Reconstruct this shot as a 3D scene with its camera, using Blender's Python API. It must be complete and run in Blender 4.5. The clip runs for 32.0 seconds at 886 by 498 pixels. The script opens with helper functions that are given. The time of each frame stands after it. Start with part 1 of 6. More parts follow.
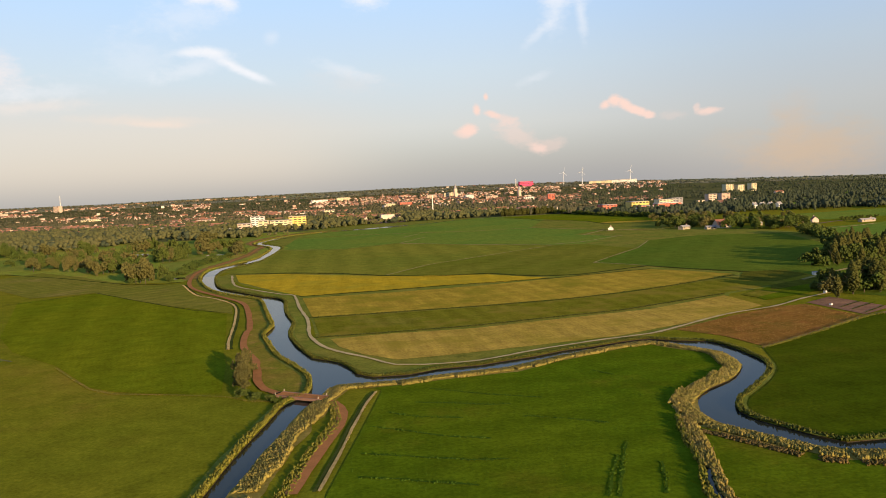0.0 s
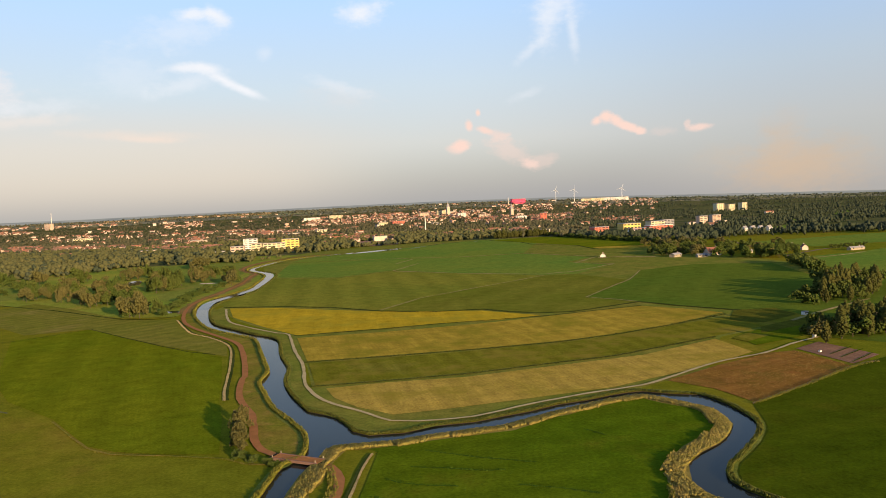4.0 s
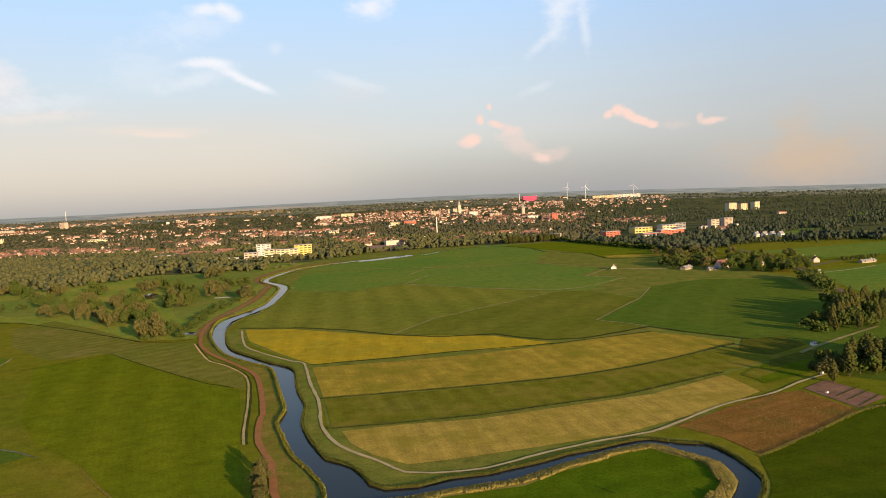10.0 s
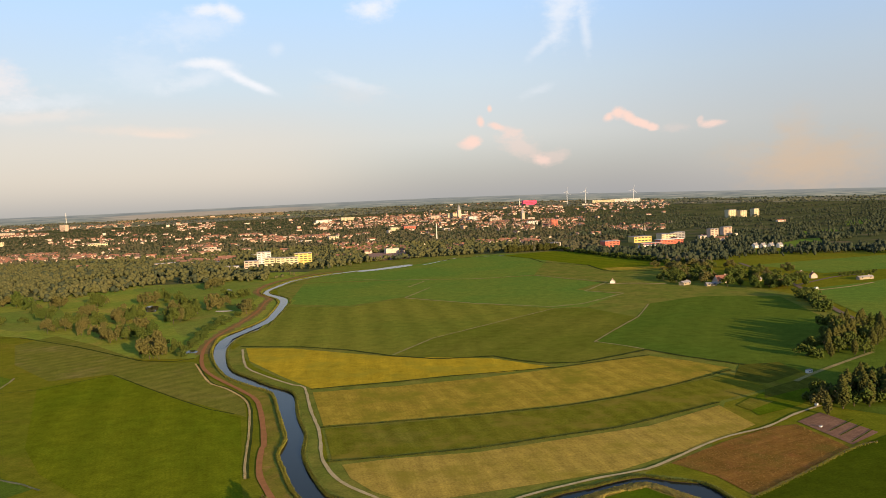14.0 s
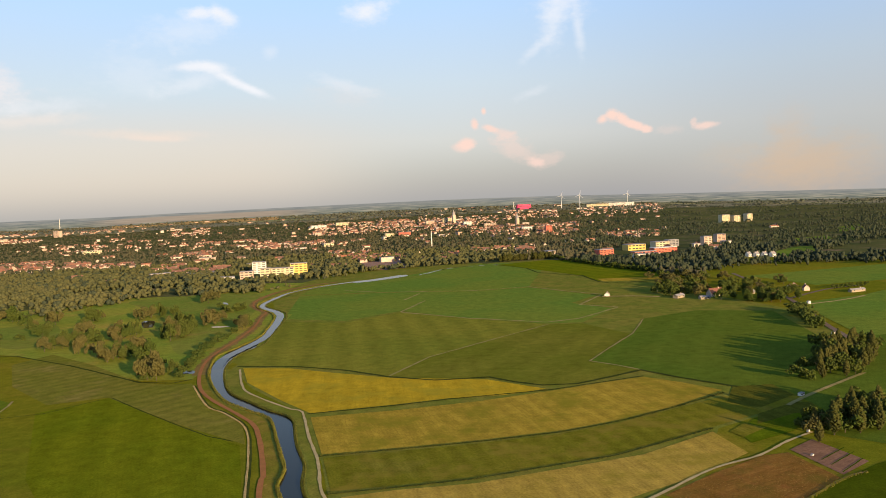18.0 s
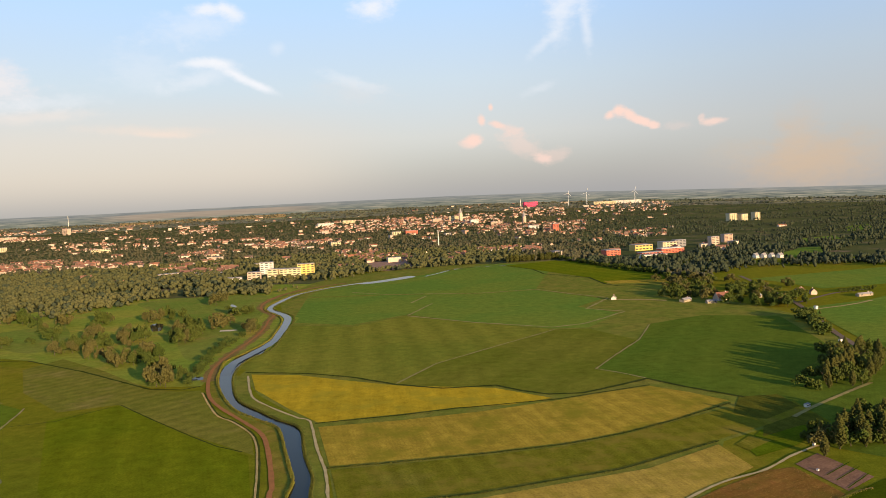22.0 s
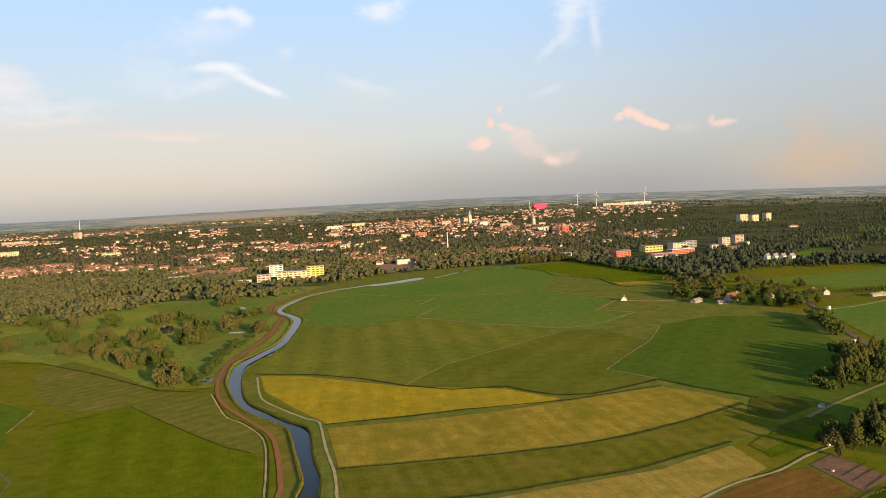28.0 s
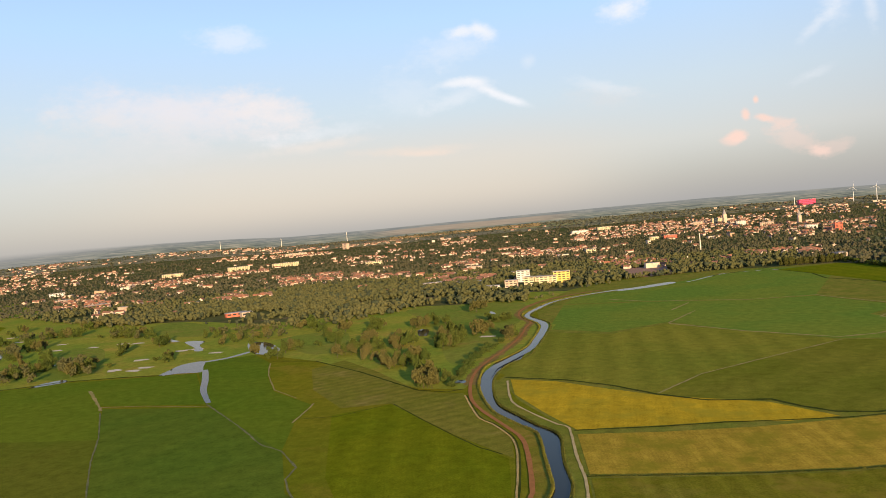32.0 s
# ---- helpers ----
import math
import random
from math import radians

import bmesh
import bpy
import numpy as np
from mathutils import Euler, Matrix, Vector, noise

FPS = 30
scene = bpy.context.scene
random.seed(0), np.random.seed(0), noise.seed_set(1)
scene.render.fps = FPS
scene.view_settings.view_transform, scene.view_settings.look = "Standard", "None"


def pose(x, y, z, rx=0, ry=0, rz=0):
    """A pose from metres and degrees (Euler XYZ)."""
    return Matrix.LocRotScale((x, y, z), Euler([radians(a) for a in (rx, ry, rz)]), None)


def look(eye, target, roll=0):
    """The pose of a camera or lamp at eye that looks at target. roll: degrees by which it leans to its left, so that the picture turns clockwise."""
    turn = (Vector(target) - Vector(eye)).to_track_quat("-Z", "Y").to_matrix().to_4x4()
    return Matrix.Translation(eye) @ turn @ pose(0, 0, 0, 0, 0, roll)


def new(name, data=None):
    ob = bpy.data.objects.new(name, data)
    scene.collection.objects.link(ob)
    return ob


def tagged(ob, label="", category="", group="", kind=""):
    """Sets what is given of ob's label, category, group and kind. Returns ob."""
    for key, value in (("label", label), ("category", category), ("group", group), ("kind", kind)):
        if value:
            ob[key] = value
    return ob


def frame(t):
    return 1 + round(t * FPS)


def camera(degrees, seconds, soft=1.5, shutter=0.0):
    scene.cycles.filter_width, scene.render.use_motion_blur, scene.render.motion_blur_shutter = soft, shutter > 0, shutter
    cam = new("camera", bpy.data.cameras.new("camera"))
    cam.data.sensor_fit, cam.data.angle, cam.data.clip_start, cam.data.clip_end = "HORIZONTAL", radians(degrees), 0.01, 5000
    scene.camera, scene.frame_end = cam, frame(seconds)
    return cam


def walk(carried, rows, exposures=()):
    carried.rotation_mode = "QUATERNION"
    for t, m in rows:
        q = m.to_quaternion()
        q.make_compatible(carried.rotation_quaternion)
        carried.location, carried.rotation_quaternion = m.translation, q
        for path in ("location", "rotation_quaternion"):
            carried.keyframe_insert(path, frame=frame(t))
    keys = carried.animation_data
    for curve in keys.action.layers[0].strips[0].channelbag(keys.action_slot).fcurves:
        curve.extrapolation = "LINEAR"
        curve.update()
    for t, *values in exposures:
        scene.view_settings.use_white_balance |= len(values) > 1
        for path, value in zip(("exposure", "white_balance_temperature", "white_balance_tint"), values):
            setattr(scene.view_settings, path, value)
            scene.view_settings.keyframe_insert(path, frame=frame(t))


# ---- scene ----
cam = camera(61.0, 32.0, soft=0.9)
# seconds, x, y, z, tilt, lean, turn
PATH = [
    (0, 0.00, -0.00, 42.00, 85.584, 2.729, -0.209), (0.5, -0.02, -0.39, 43.37, 85.990, 2.503, 0.014), (1, -0.20, -0.70, 44.81, 86.029, 2.428, 0.004),
    (1.5, -0.08, -1.44, 45.95, 88.221, 2.420, 0.059), (2, -0.31, -1.63, 47.22, 88.406, 3.079, 0.013), (2.5, -0.10, -1.49, 48.31, 88.024, 2.867, -0.379),
    (3, -0.03, -1.45, 49.80, 87.570, 2.574, -0.577), (3.5, -0.09, -1.60, 51.26, 87.072, 2.731, -0.775), (5.5, -0.37, -2.99, 56.63, 86.272, 2.365, -0.775),
    (6, -0.17, -3.21, 58.17, 86.167, 3.014, -0.752), (6.5, 0.03, -3.79, 59.52, 86.401, 2.640, -0.644), (7, 0.07, -4.29, 60.97, 86.318, 2.754, -0.550),
    (7.5, -0.13, -4.92, 62.30, 86.363, 2.603, -0.445), (8, 0.01, -5.35, 63.79, 86.199, 2.996, -0.333), (8.5, 0.03, -5.67, 64.99, 86.303, 3.052, -0.240),
    (9, 0.07, -5.80, 66.10, 86.132, 3.014, -0.103), (9.5, 0.09, -6.01, 67.60, 86.191, 3.038, -0.129), (10, 0.06, -6.31, 68.75, 86.332, 2.780, 0.059),
    (10.5, 0.05, -6.55, 69.87, 86.388, 2.415, 0.055), (11, 0.25, -6.86, 71.23, 86.430, 2.601, 0.053), (11.5, 0.34, -7.28, 72.72, 86.390, 2.876, 0.119),
    (12, 0.37, -7.68, 74.21, 86.404, 2.443, 0.106), (12.5, 0.29, -7.91, 75.30, 86.377, 2.487, 0.012), (13, 0.47, -8.16, 76.84, 86.483, 2.646, 0.037),
    (13.5, 0.43, -8.51, 78.14, 86.456, 2.740, 0.064), (14, 0.60, -8.95, 79.69, 86.457, 2.493, 0.059), (14.5, 0.41, -9.28, 80.73, 86.397, 2.403, 0.048),
    (16.5, 0.89, -10.78, 86.45, 86.486, 2.523, 0.103), (17, 0.69, -10.93, 87.62, 86.642, 2.617, 0.106), (17.5, 0.31, -11.25, 88.63, 86.683, 2.148, -0.131),
    (18, 0.35, -11.52, 90.01, 86.624, 2.676, -0.362), (18.5, 0.47, -11.62, 90.90, 86.517, 2.964, -0.148), (19, 0.38, -11.53, 91.64, 86.533, 3.068, 0.174),
    (19.5, 0.81, -11.43, 92.32, 86.393, 3.238, 0.382), (20, 0.61, -11.74, 93.23, 86.408, 2.903, 0.287), (20.5, 0.73, -12.02, 94.08, 86.453, 3.007, 0.332),
    (21, 0.60, -12.35, 94.76, 86.510, 2.783, 0.386), (21.5, 0.63, -12.53, 95.69, 86.503, 2.993, 0.401), (22, 0.58, -12.87, 96.60, 86.364, 2.674, 0.152),
    (22.5, 0.55, -12.97, 97.27, 86.220, 2.478, -0.032), (23, 0.56, -12.33, 97.28, 85.831, 3.190, 0.271), (23.5, 1.29, -11.25, 96.77, 85.965, 3.129, 0.745),
    (24, 1.16, -10.57, 96.37, 86.035, 3.269, 1.022), (24.5, 0.98, -10.06, 96.21, 86.214, 3.459, 1.341), (25, 0.70, -9.91, 96.03, 86.254, 3.239, 1.017),
    (25.5, 0.19, -10.03, 95.93, 86.406, 2.524, 1.141), (27.5, 0.72, -11.14, 95.30, 86.680, 2.520, 0.924), (28, 0.67, -11.23, 95.31, 86.599, 2.928, 0.849),
    (28.5, 0.42, -10.99, 95.38, 86.449, 2.811, 0.731), (29, 0.42, -10.99, 95.38, 86.169, 1.485, 1.083), (29.5, 0.42, -10.99, 95.38, 86.274, 0.627, 6.139),
    (30, 0.42, -10.99, 95.38, 86.711, 1.948, 15.044), (30.5, 0.42, -10.99, 95.38, 86.728, 3.886, 21.774), (31, 0.42, -10.99, 95.38, 86.449, 4.172, 22.700),
    (31.5, 0.42, -10.99, 95.38, 86.703, 4.342, 21.997), (32, 0.42, -10.99, 95.38, 88.264, 5.037, 19.354),
]
walk(cam, [(r[0], pose(*r[1:])) for r in PATH])

# ---- daylight: a low evening sun, a pale sky with thin cloud ----
SUN_EL, SUN_AZ = radians(10.0), radians(149.0)
lamp = bpy.data.lights.new("sun", "SUN")
lamp.energy, lamp.angle, lamp.color = 5.0, radians(0.6), (1.0, 0.71, 0.40)
sun = new("sun", lamp)
sun.matrix_world = look((0, 0, 0), (-math.sin(SUN_AZ) * math.cos(SUN_EL), -math.cos(SUN_AZ) * math.cos(SUN_EL), -math.sin(SUN_EL)))
scene.view_settings.exposure = 0.9


class Nodes:
    """Short hand for a node tree."""

    def __init__(self, tree):
        self.tree = tree

    def add(self, kind, **inputs):
        n = self.tree.nodes.new(kind)
        for k, v in inputs.items():
            self.put(n, k.replace("_", " "), v)
        return n

    def put(self, n, key, v):
        sock = n.inputs[key]
        if isinstance(v, bpy.types.NodeSocket):
            self.tree.links.new(v, sock)
        else:
            sock.default_value = v

    def math(self, op, a, b=0.0, c=0.0):
        n = self.tree.nodes.new("ShaderNodeMath")
        n.operation = op
        for i, v in enumerate((a, b, c)):
            self.put(n, i, v)
        return n.outputs[0]

    def mix(self, fac, a, b, blend="MIX"):
        n = self.tree.nodes.new("ShaderNodeMix")
        n.data_type, n.blend_type = "RGBA", blend
        self.put(n, 0, fac)
        for i, v in ((6, a), (7, b)):
            self.put(n, i, v if isinstance(v, bpy.types.NodeSocket) else (*v, 1.0))
        return n.outputs[2]

    def ramp(self, fac, stops):
        n = self.tree.nodes.new("ShaderNodeValToRGB")
        e = n.color_ramp.elements
        while len(e) < len(stops):
            e.new(0.5)
        for el, (p, c) in zip(e, stops):
            el.position, el.color = p, (*c, 1.0)
        self.put(n, 0, fac)
        return n.outputs[0]

    def smooth(self, v, lo, hi):
        n = self.tree.nodes.new("ShaderNodeMapRange")
        n.interpolation_type = "SMOOTHSTEP"
        for k, x in (("Value", v), ("From Min", lo), ("From Max", hi)):
            self.put(n, k, x)
        return n.outputs[0]


def make_sky():
    w = bpy.data.worlds.new("evening_sky")
    w.use_nodes = True
    scene.world = w
    t = w.node_tree
    t.nodes.clear()
    k = Nodes(t)
    out = k.add("ShaderNodeOutputWorld")
    co = k.add("ShaderNodeTexCoord").outputs["Generated"]
    sep = k.add("ShaderNodeSeparateXYZ", Vector=co)
    x, y, z = sep.outputs
    az = k.math("MULTIPLY", k.math("ARCTAN2", x, y), 57.2958)
    el = k.math("MULTIPLY", k.math("ARCSINE", z), 57.2958)
    clear = k.add("ShaderNodeTexSky")
    clear.sky_type, clear.sun_disc = "NISHITA", False
    clear.sun_elevation, clear.sun_rotation = SUN_EL, SUN_AZ
    clear.air_density, clear.dust_density = 1.0, 1.5
    # haze near the horizon, clear blue higher up
    haze = k.ramp(k.math("DIVIDE", el, 90.0), SKY_STOPS)
    warm = k.math("MULTIPLY", k.smooth(az, 5.0, 30.0), k.smooth(el, 14.0, 3.0))
    haze = k.mix(k.math("MULTIPLY", warm, 0.2), haze, (0.55, 0.49, 0.43))
    rosy = k.math("MULTIPLY", k.math("MULTIPLY", k.smooth(az, 0.0, -16.0), k.smooth(az, -52.0, -34.0)), k.math("MULTIPLY", k.smooth(el, 0.0, 3.0), k.smooth(el, 9.0, 4.5)))
    haze = k.mix(k.math("MULTIPLY", rosy, 0.6), haze, (0.655, 0.545, 0.485))
    slate = k.math("MULTIPLY", k.math("MULTIPLY", k.smooth(az, -12.0, 2.0), k.smooth(az, 24.0, 12.0)), k.smooth(el, 5.0, 0.5))
    haze = k.mix(k.math("MULTIPLY", slate, 0.75), haze, (0.345, 0.345, 0.365))
    base = k.mix(1.0, k.mix(1.0, clear.outputs[0], (0.035, 0.035, 0.035), "MULTIPLY"), haze, "ADD")
    away = k.math("MULTIPLY", k.math("MULTIPLY", k.smooth(az, 0.0, 28.0), k.smooth(el, -3.0, 5.0)), 0.6)
    base = k.mix(away, base, k.mix(1.0, base, (0.72, 0.77, 0.84), "MULTIPLY"))
    wob = k.add("ShaderNodeTexNoise", Vector=k.mix(1.0, co, (1.0, 1.0, 2.2), "MULTIPLY"), Scale=20.0, Detail=8.0, Roughness=0.66)
    curl = k.add("ShaderNodeTexNoise", Vector=k.mix(1.0, co, (1.0, 1.0, 1.6), "MULTIPLY"), Scale=75.0, Detail=6.0, Roughness=0.6)
    fine = k.math("ADD", k.math("SUBTRACT", wob.outputs["Fac"], 0.5), k.math("MULTIPLY", k.math("SUBTRACT", curl.outputs["Fac"], 0.5), 0.45))
    # azimuth, elevation, half width, half height, slant, strength, colour, raggedness
    for a, e, sw, sh, slant, power, colour, rag in CLOUDS:
        dx = k.math("SUBTRACT", az, a)
        dy = k.math("SUBTRACT", k.math("SUBTRACT", el, e), k.math("MULTIPLY", dx, slant))
        d = k.math("SQRT", k.math("ADD", k.math("POWER", k.math("DIVIDE", dx, sw), 2.0), k.math("POWER", k.math("DIVIDE", dy, sh), 2.0)))
        d = k.math("ADD", d, k.math("MULTIPLY", fine, 1.9 * rag))
        base = k.mix(k.math("MULTIPLY", k.smooth(d, *((1.15, 0.3) if colour is PINK else (1.35, 0.0))), power), base, colour)
    # farmland too far off to shift, painted into the sky up to the horizon
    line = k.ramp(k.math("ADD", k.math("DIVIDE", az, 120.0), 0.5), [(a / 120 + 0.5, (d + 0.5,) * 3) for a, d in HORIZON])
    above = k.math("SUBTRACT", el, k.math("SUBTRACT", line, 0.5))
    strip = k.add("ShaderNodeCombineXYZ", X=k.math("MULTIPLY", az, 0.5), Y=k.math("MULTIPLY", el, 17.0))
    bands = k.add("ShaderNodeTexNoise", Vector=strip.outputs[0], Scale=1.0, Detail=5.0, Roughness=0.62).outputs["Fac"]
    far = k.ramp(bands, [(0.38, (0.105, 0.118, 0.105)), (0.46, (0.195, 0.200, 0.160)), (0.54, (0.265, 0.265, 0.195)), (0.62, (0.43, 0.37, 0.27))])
    # haze mixed into the band colours, thicker towards the horizon
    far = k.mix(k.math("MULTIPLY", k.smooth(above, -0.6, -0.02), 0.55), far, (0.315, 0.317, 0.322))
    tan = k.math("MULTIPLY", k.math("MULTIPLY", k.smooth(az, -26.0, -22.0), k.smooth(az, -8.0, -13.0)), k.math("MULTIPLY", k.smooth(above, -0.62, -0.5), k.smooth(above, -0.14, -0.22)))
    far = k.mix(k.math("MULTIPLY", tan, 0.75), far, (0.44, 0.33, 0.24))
    # more painted haze in the west, where the horizon dissolves
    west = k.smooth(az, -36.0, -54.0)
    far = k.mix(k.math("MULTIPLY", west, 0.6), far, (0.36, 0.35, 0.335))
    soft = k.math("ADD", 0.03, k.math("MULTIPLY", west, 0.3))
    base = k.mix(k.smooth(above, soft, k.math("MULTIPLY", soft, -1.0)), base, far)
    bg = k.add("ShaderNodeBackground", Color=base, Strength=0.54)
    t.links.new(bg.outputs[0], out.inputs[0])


SKY_STOPS = [(0.0, (0.41, 0.395, 0.39)), (0.02, (0.475, 0.45, 0.445)), (0.055, (0.555, 0.54, 0.545)), (0.10, (0.53, 0.60, 0.68)),
             (0.17, (0.43, 0.62, 0.90)), (0.30, (0.26, 0.42, 0.72)), (0.6, (0.11, 0.2, 0.42)), (1.0, (0.07, 0.14, 0.33))]
# azimuth and height of the horizon, in degrees
HORIZON = ((-60, 0.30), (-53, 0.35), (-45, 0.5), (-40, 0.52), (-35, 0.4), (-31, 0.2), (-24, 0.2), (-20, 0.26), (-16, 0.29), (-12, 0.32), (-8, 0.34), (-4, 0.35),
           (0, 0.36), (5, 0.31), (9, 0.26), (17, 0.05), (25, -0.15), (32, -0.3))
PINK, WHITE, PEACH = (0.99, 0.72, 0.62), (0.92, 0.93, 0.97), (0.78, 0.64, 0.58)
WISPS = [
    (-17.6, 10.55, 1.5, 0.36, 0.06, 0.85, WHITE, 0.7), (-16.0, 10.55, 1.3, 0.42, -0.1, 0.98, WHITE, 0.6), (-14.9, 9.75, 1.5, 0.48, -0.5, 1.0, WHITE, 0.6),
    (-13.5, 9.05, 1.4, 0.36, -0.42, 0.95, WHITE, 0.6), (-17.5, 9.45, 2.6, 0.6, 0.25, 0.4, WHITE, 0.9), (-21.24, 9.93, 2.68, 1.6, 0, 0.22, WHITE, 1.2),
    (-14.9, 14.0, 1.0, 0.7, -0.4, 0.85, WHITE, 0.8), (-16.6, 14.2, 1.5, 0.45, 0.05, 0.8, WHITE, 0.9), (-17.8, 13.0, 3.4, 1.2, 0.15, 0.35, WHITE, 1.2),
    (-11.9, 11.6, 0.6, 0.5, 0, 0.3, WHITE, 0.8), (-6.5, 9.1, 2.4, 0.55, -0.3, 0.35, WHITE, 1.1),
    (-4.6, 14.4, 2.0, 0.9, 0.1, 0.92, WHITE, 1), (9.2, 13.2, 1.2, 2.3, 0.6, 0.5, WHITE, 1.0), (7.9, 11.2, 1.5, 0.55, 0.75, 0.45, WHITE, 1.0),
    (11.0, 12.2, 0.5, 1.9, -1.9, 0.5, WHITE, 0.9), (9.9, 13.9, 2.2, 1.2, 0, 0.4, WHITE, 1.2), (7.4, 8.0, 1.3, 0.4, 0.35, 0.28, WHITE, 1.1)]
PINK_CLOUDS = [
    (2.35, 4.45, 0.80, 0.52, 0.1, 1, PINK, 0.7), (2.0, 4.2, 0.9, 0.42, 0, 0.6, PINK, 0.8), (3.75, 6.85, 0.26, 0.34, 0, 1, PINK, 0.5), (3.05, 5.95, 0.40, 0.55, -0.3, 0.95, PINK, 0.7),
    (4.15, 5.55, 0.85, 0.36, -0.28, 0.9, PINK, 0.8), (5.3, 5.05, 1.1, 0.55, -0.3, 0.5, PINK, 1.0), (5.9, 4.0, 1.9, 1.1, -0.4, 0.4, PINK, 1.1),
    (7.45, 2.85, 0.70, 0.40, 0, 0.75, PINK, 0.8), (8.2, 3.0, 1.5, 0.6, 0.1, 0.35, PINK, 1.0),
    (12.55, 5.75, 0.48, 0.42, 0.2, 1, PINK, 0.8), (13.2, 6.05, 0.60, 0.55, 0, 1, PINK, 0.8), (13.9, 5.75, 0.6, 0.4, -0.2, 1, PINK, 0.8), (14.7, 5.2, 1.1, 0.42, -0.38, 1, PINK, 0.8),
    (15.6, 4.8, 0.55, 0.35, -0.1, 0.9, PINK, 0.8), (17.2, 4.6, 1.4, 0.4, 0, 0.2, PINK, 1.1), (19.6, 4.75, 1.0, 0.32, 0, 0.8, PINK, 0.9), (18.9, 5.1, 0.3, 0.4, 0.5, 0.5, PINK, 0.9)]
VEILS = [
    (-21.5, 5.9, 4.6, 0.40, -0.03, 0.5, (0.92, 0.77, 0.66), 0.8), (-28.2, 6.8, 4.4, 0.5, 0.08, 0.5, (0.93, 0.82, 0.74), 0.9), (-20.2, 5.6, 2.2, 0.25, -0.05, 0.5, (0.97, 0.78, 0.66), 0.7),
    (-6.57, 8.3, 3.2, 1.0, -0.1, 0.3, (0.80, 0.76, 0.74), 1.1), (25.9, 1.6, 4.6, 2.2, 0, 0.62, (0.70, 0.50, 0.33), 0.7), (25.1, 3.6, 1.6, 2.2, 0, 0.35, (0.70, 0.52, 0.37), 0.8), (21.5, 2.6, 2.6, 1.2, 0.1, 0.3, (0.64, 0.53, 0.42), 0.9),
    (-37.5, 9.6, 8.5, 1.9, -0.06, 0.75, (0.90, 0.84, 0.86), 0.9), (-31.5, 9.3, 3.6, 1.6, -0.25, 0.7, (0.94, 0.86, 0.84), 0.8), (-41.0, 7.6, 9.0, 2.2, 0, 0.45, (0.80, 0.78, 0.77), 1.1),
    (-33.9, 14.6, 2.6, 0.9, 0, 0.5, WHITE, 1.1), (-28.3, 7.6, 4.5, 0.6, 0.1, 0.35, WHITE, 1)]
CLOUDS = WISPS + PINK_CLOUDS + VEILS
make_sky()


# ---- materials ----
def surface(name, rough=0.85, metal=0.0):
    m = bpy.data.materials.new(name)
    m.use_nodes = True
    t = m.node_tree
    b = t.nodes["Principled BSDF"]
    b.inputs["Roughness"].default_value, b.inputs["Metallic"].default_value = rough, metal
    b.inputs["Specular IOR Level"].default_value = 0.0 if rough > 0.8 else 0.2
    k = Nodes(t)
    pos = k.add("ShaderNodeNewGeometry").outputs["Position"]
    return m, k, b, pos


def noise_of(k, pos, scale, detail=4.0, rough=0.6):
    return k.add("ShaderNodeTexNoise", Vector=pos, Scale=scale, Detail=detail, Roughness=rough).outputs["Fac"]


def field(name, a, b, angle=None, period=12.0, depth=0.35, patch=0.012, dry=None, bump=0.3, weeds=None):
    """Grass or stubble: two colours in patches, mowing or sowing bands along an angle, fine tufts."""
    m, k, bsdf, pos = surface(name, 0.95)
    big = k.smooth(noise_of(k, pos, patch, 5.0), 0.36, 0.64)
    mid = noise_of(k, pos, 0.16, 6.0, 0.7)
    tuft = noise_of(k, pos, 1.3, 4.0, 0.7)
    col = k.mix(big, a, b)
    if dry:
        col = k.mix(k.math("MULTIPLY", k.smooth(noise_of(k, pos, patch * 2.3, 6.0, 0.65), 0.5, 0.72), 0.8), col, dry)
    if angle is not None:
        turn = k.add("ShaderNodeMapping", Vector=pos, Rotation=(0, 0, radians(angle)))
        band = k.add("ShaderNodeTexWave", Vector=turn.outputs[0], Scale=6.2832 / period / 20, Distortion=1.2, Detail=3.0, Detail_Scale=0.25)
        band.inputs["Detail Scale"].default_value = 0.3
        streak = k.add("ShaderNodeMapping", Vector=turn.outputs[0], Scale=(1.0, 0.06, 1.0))
        lines = noise_of(k, streak.outputs[0], 0.9, 4.0, 0.6)
        col = k.mix(k.math("MULTIPLY", k.math("SUBTRACT", 1.0, band.outputs["Fac"]), depth), col, tuple(0.62 * v for v in a))
        col = k.mix(k.math("MULTIPLY", k.smooth(lines, 0.42, 0.66), depth * 1.1), col, tuple(0.7 * v for v in b))
    col = k.mix(0.42, col, k.mix(1.0, col, k.ramp(mid, [(0.28, (0.35, 0.38, 0.4)), (0.72, (1.55, 1.5, 1.4))]), "MULTIPLY"))
    col = k.mix(0.42, col, k.mix(1.0, col, k.ramp(tuft, [(0.32, (0.4, 0.42, 0.45)), (0.68, (1.5, 1.45, 1.4))]), "MULTIPLY"))
    if weeds:
        col = k.mix(k.math("MULTIPLY", k.smooth(noise_of(k, pos, 0.045, 5.0, 0.65), 0.46, 0.68), 0.75), col, weeds)
    k.put(bsdf, "Base Color", col)
    bp = k.add("ShaderNodeBump", Strength=bump, Distance=0.25, Height=tuft)
    k.put(bsdf, "Normal", bp.outputs[0])
    return m


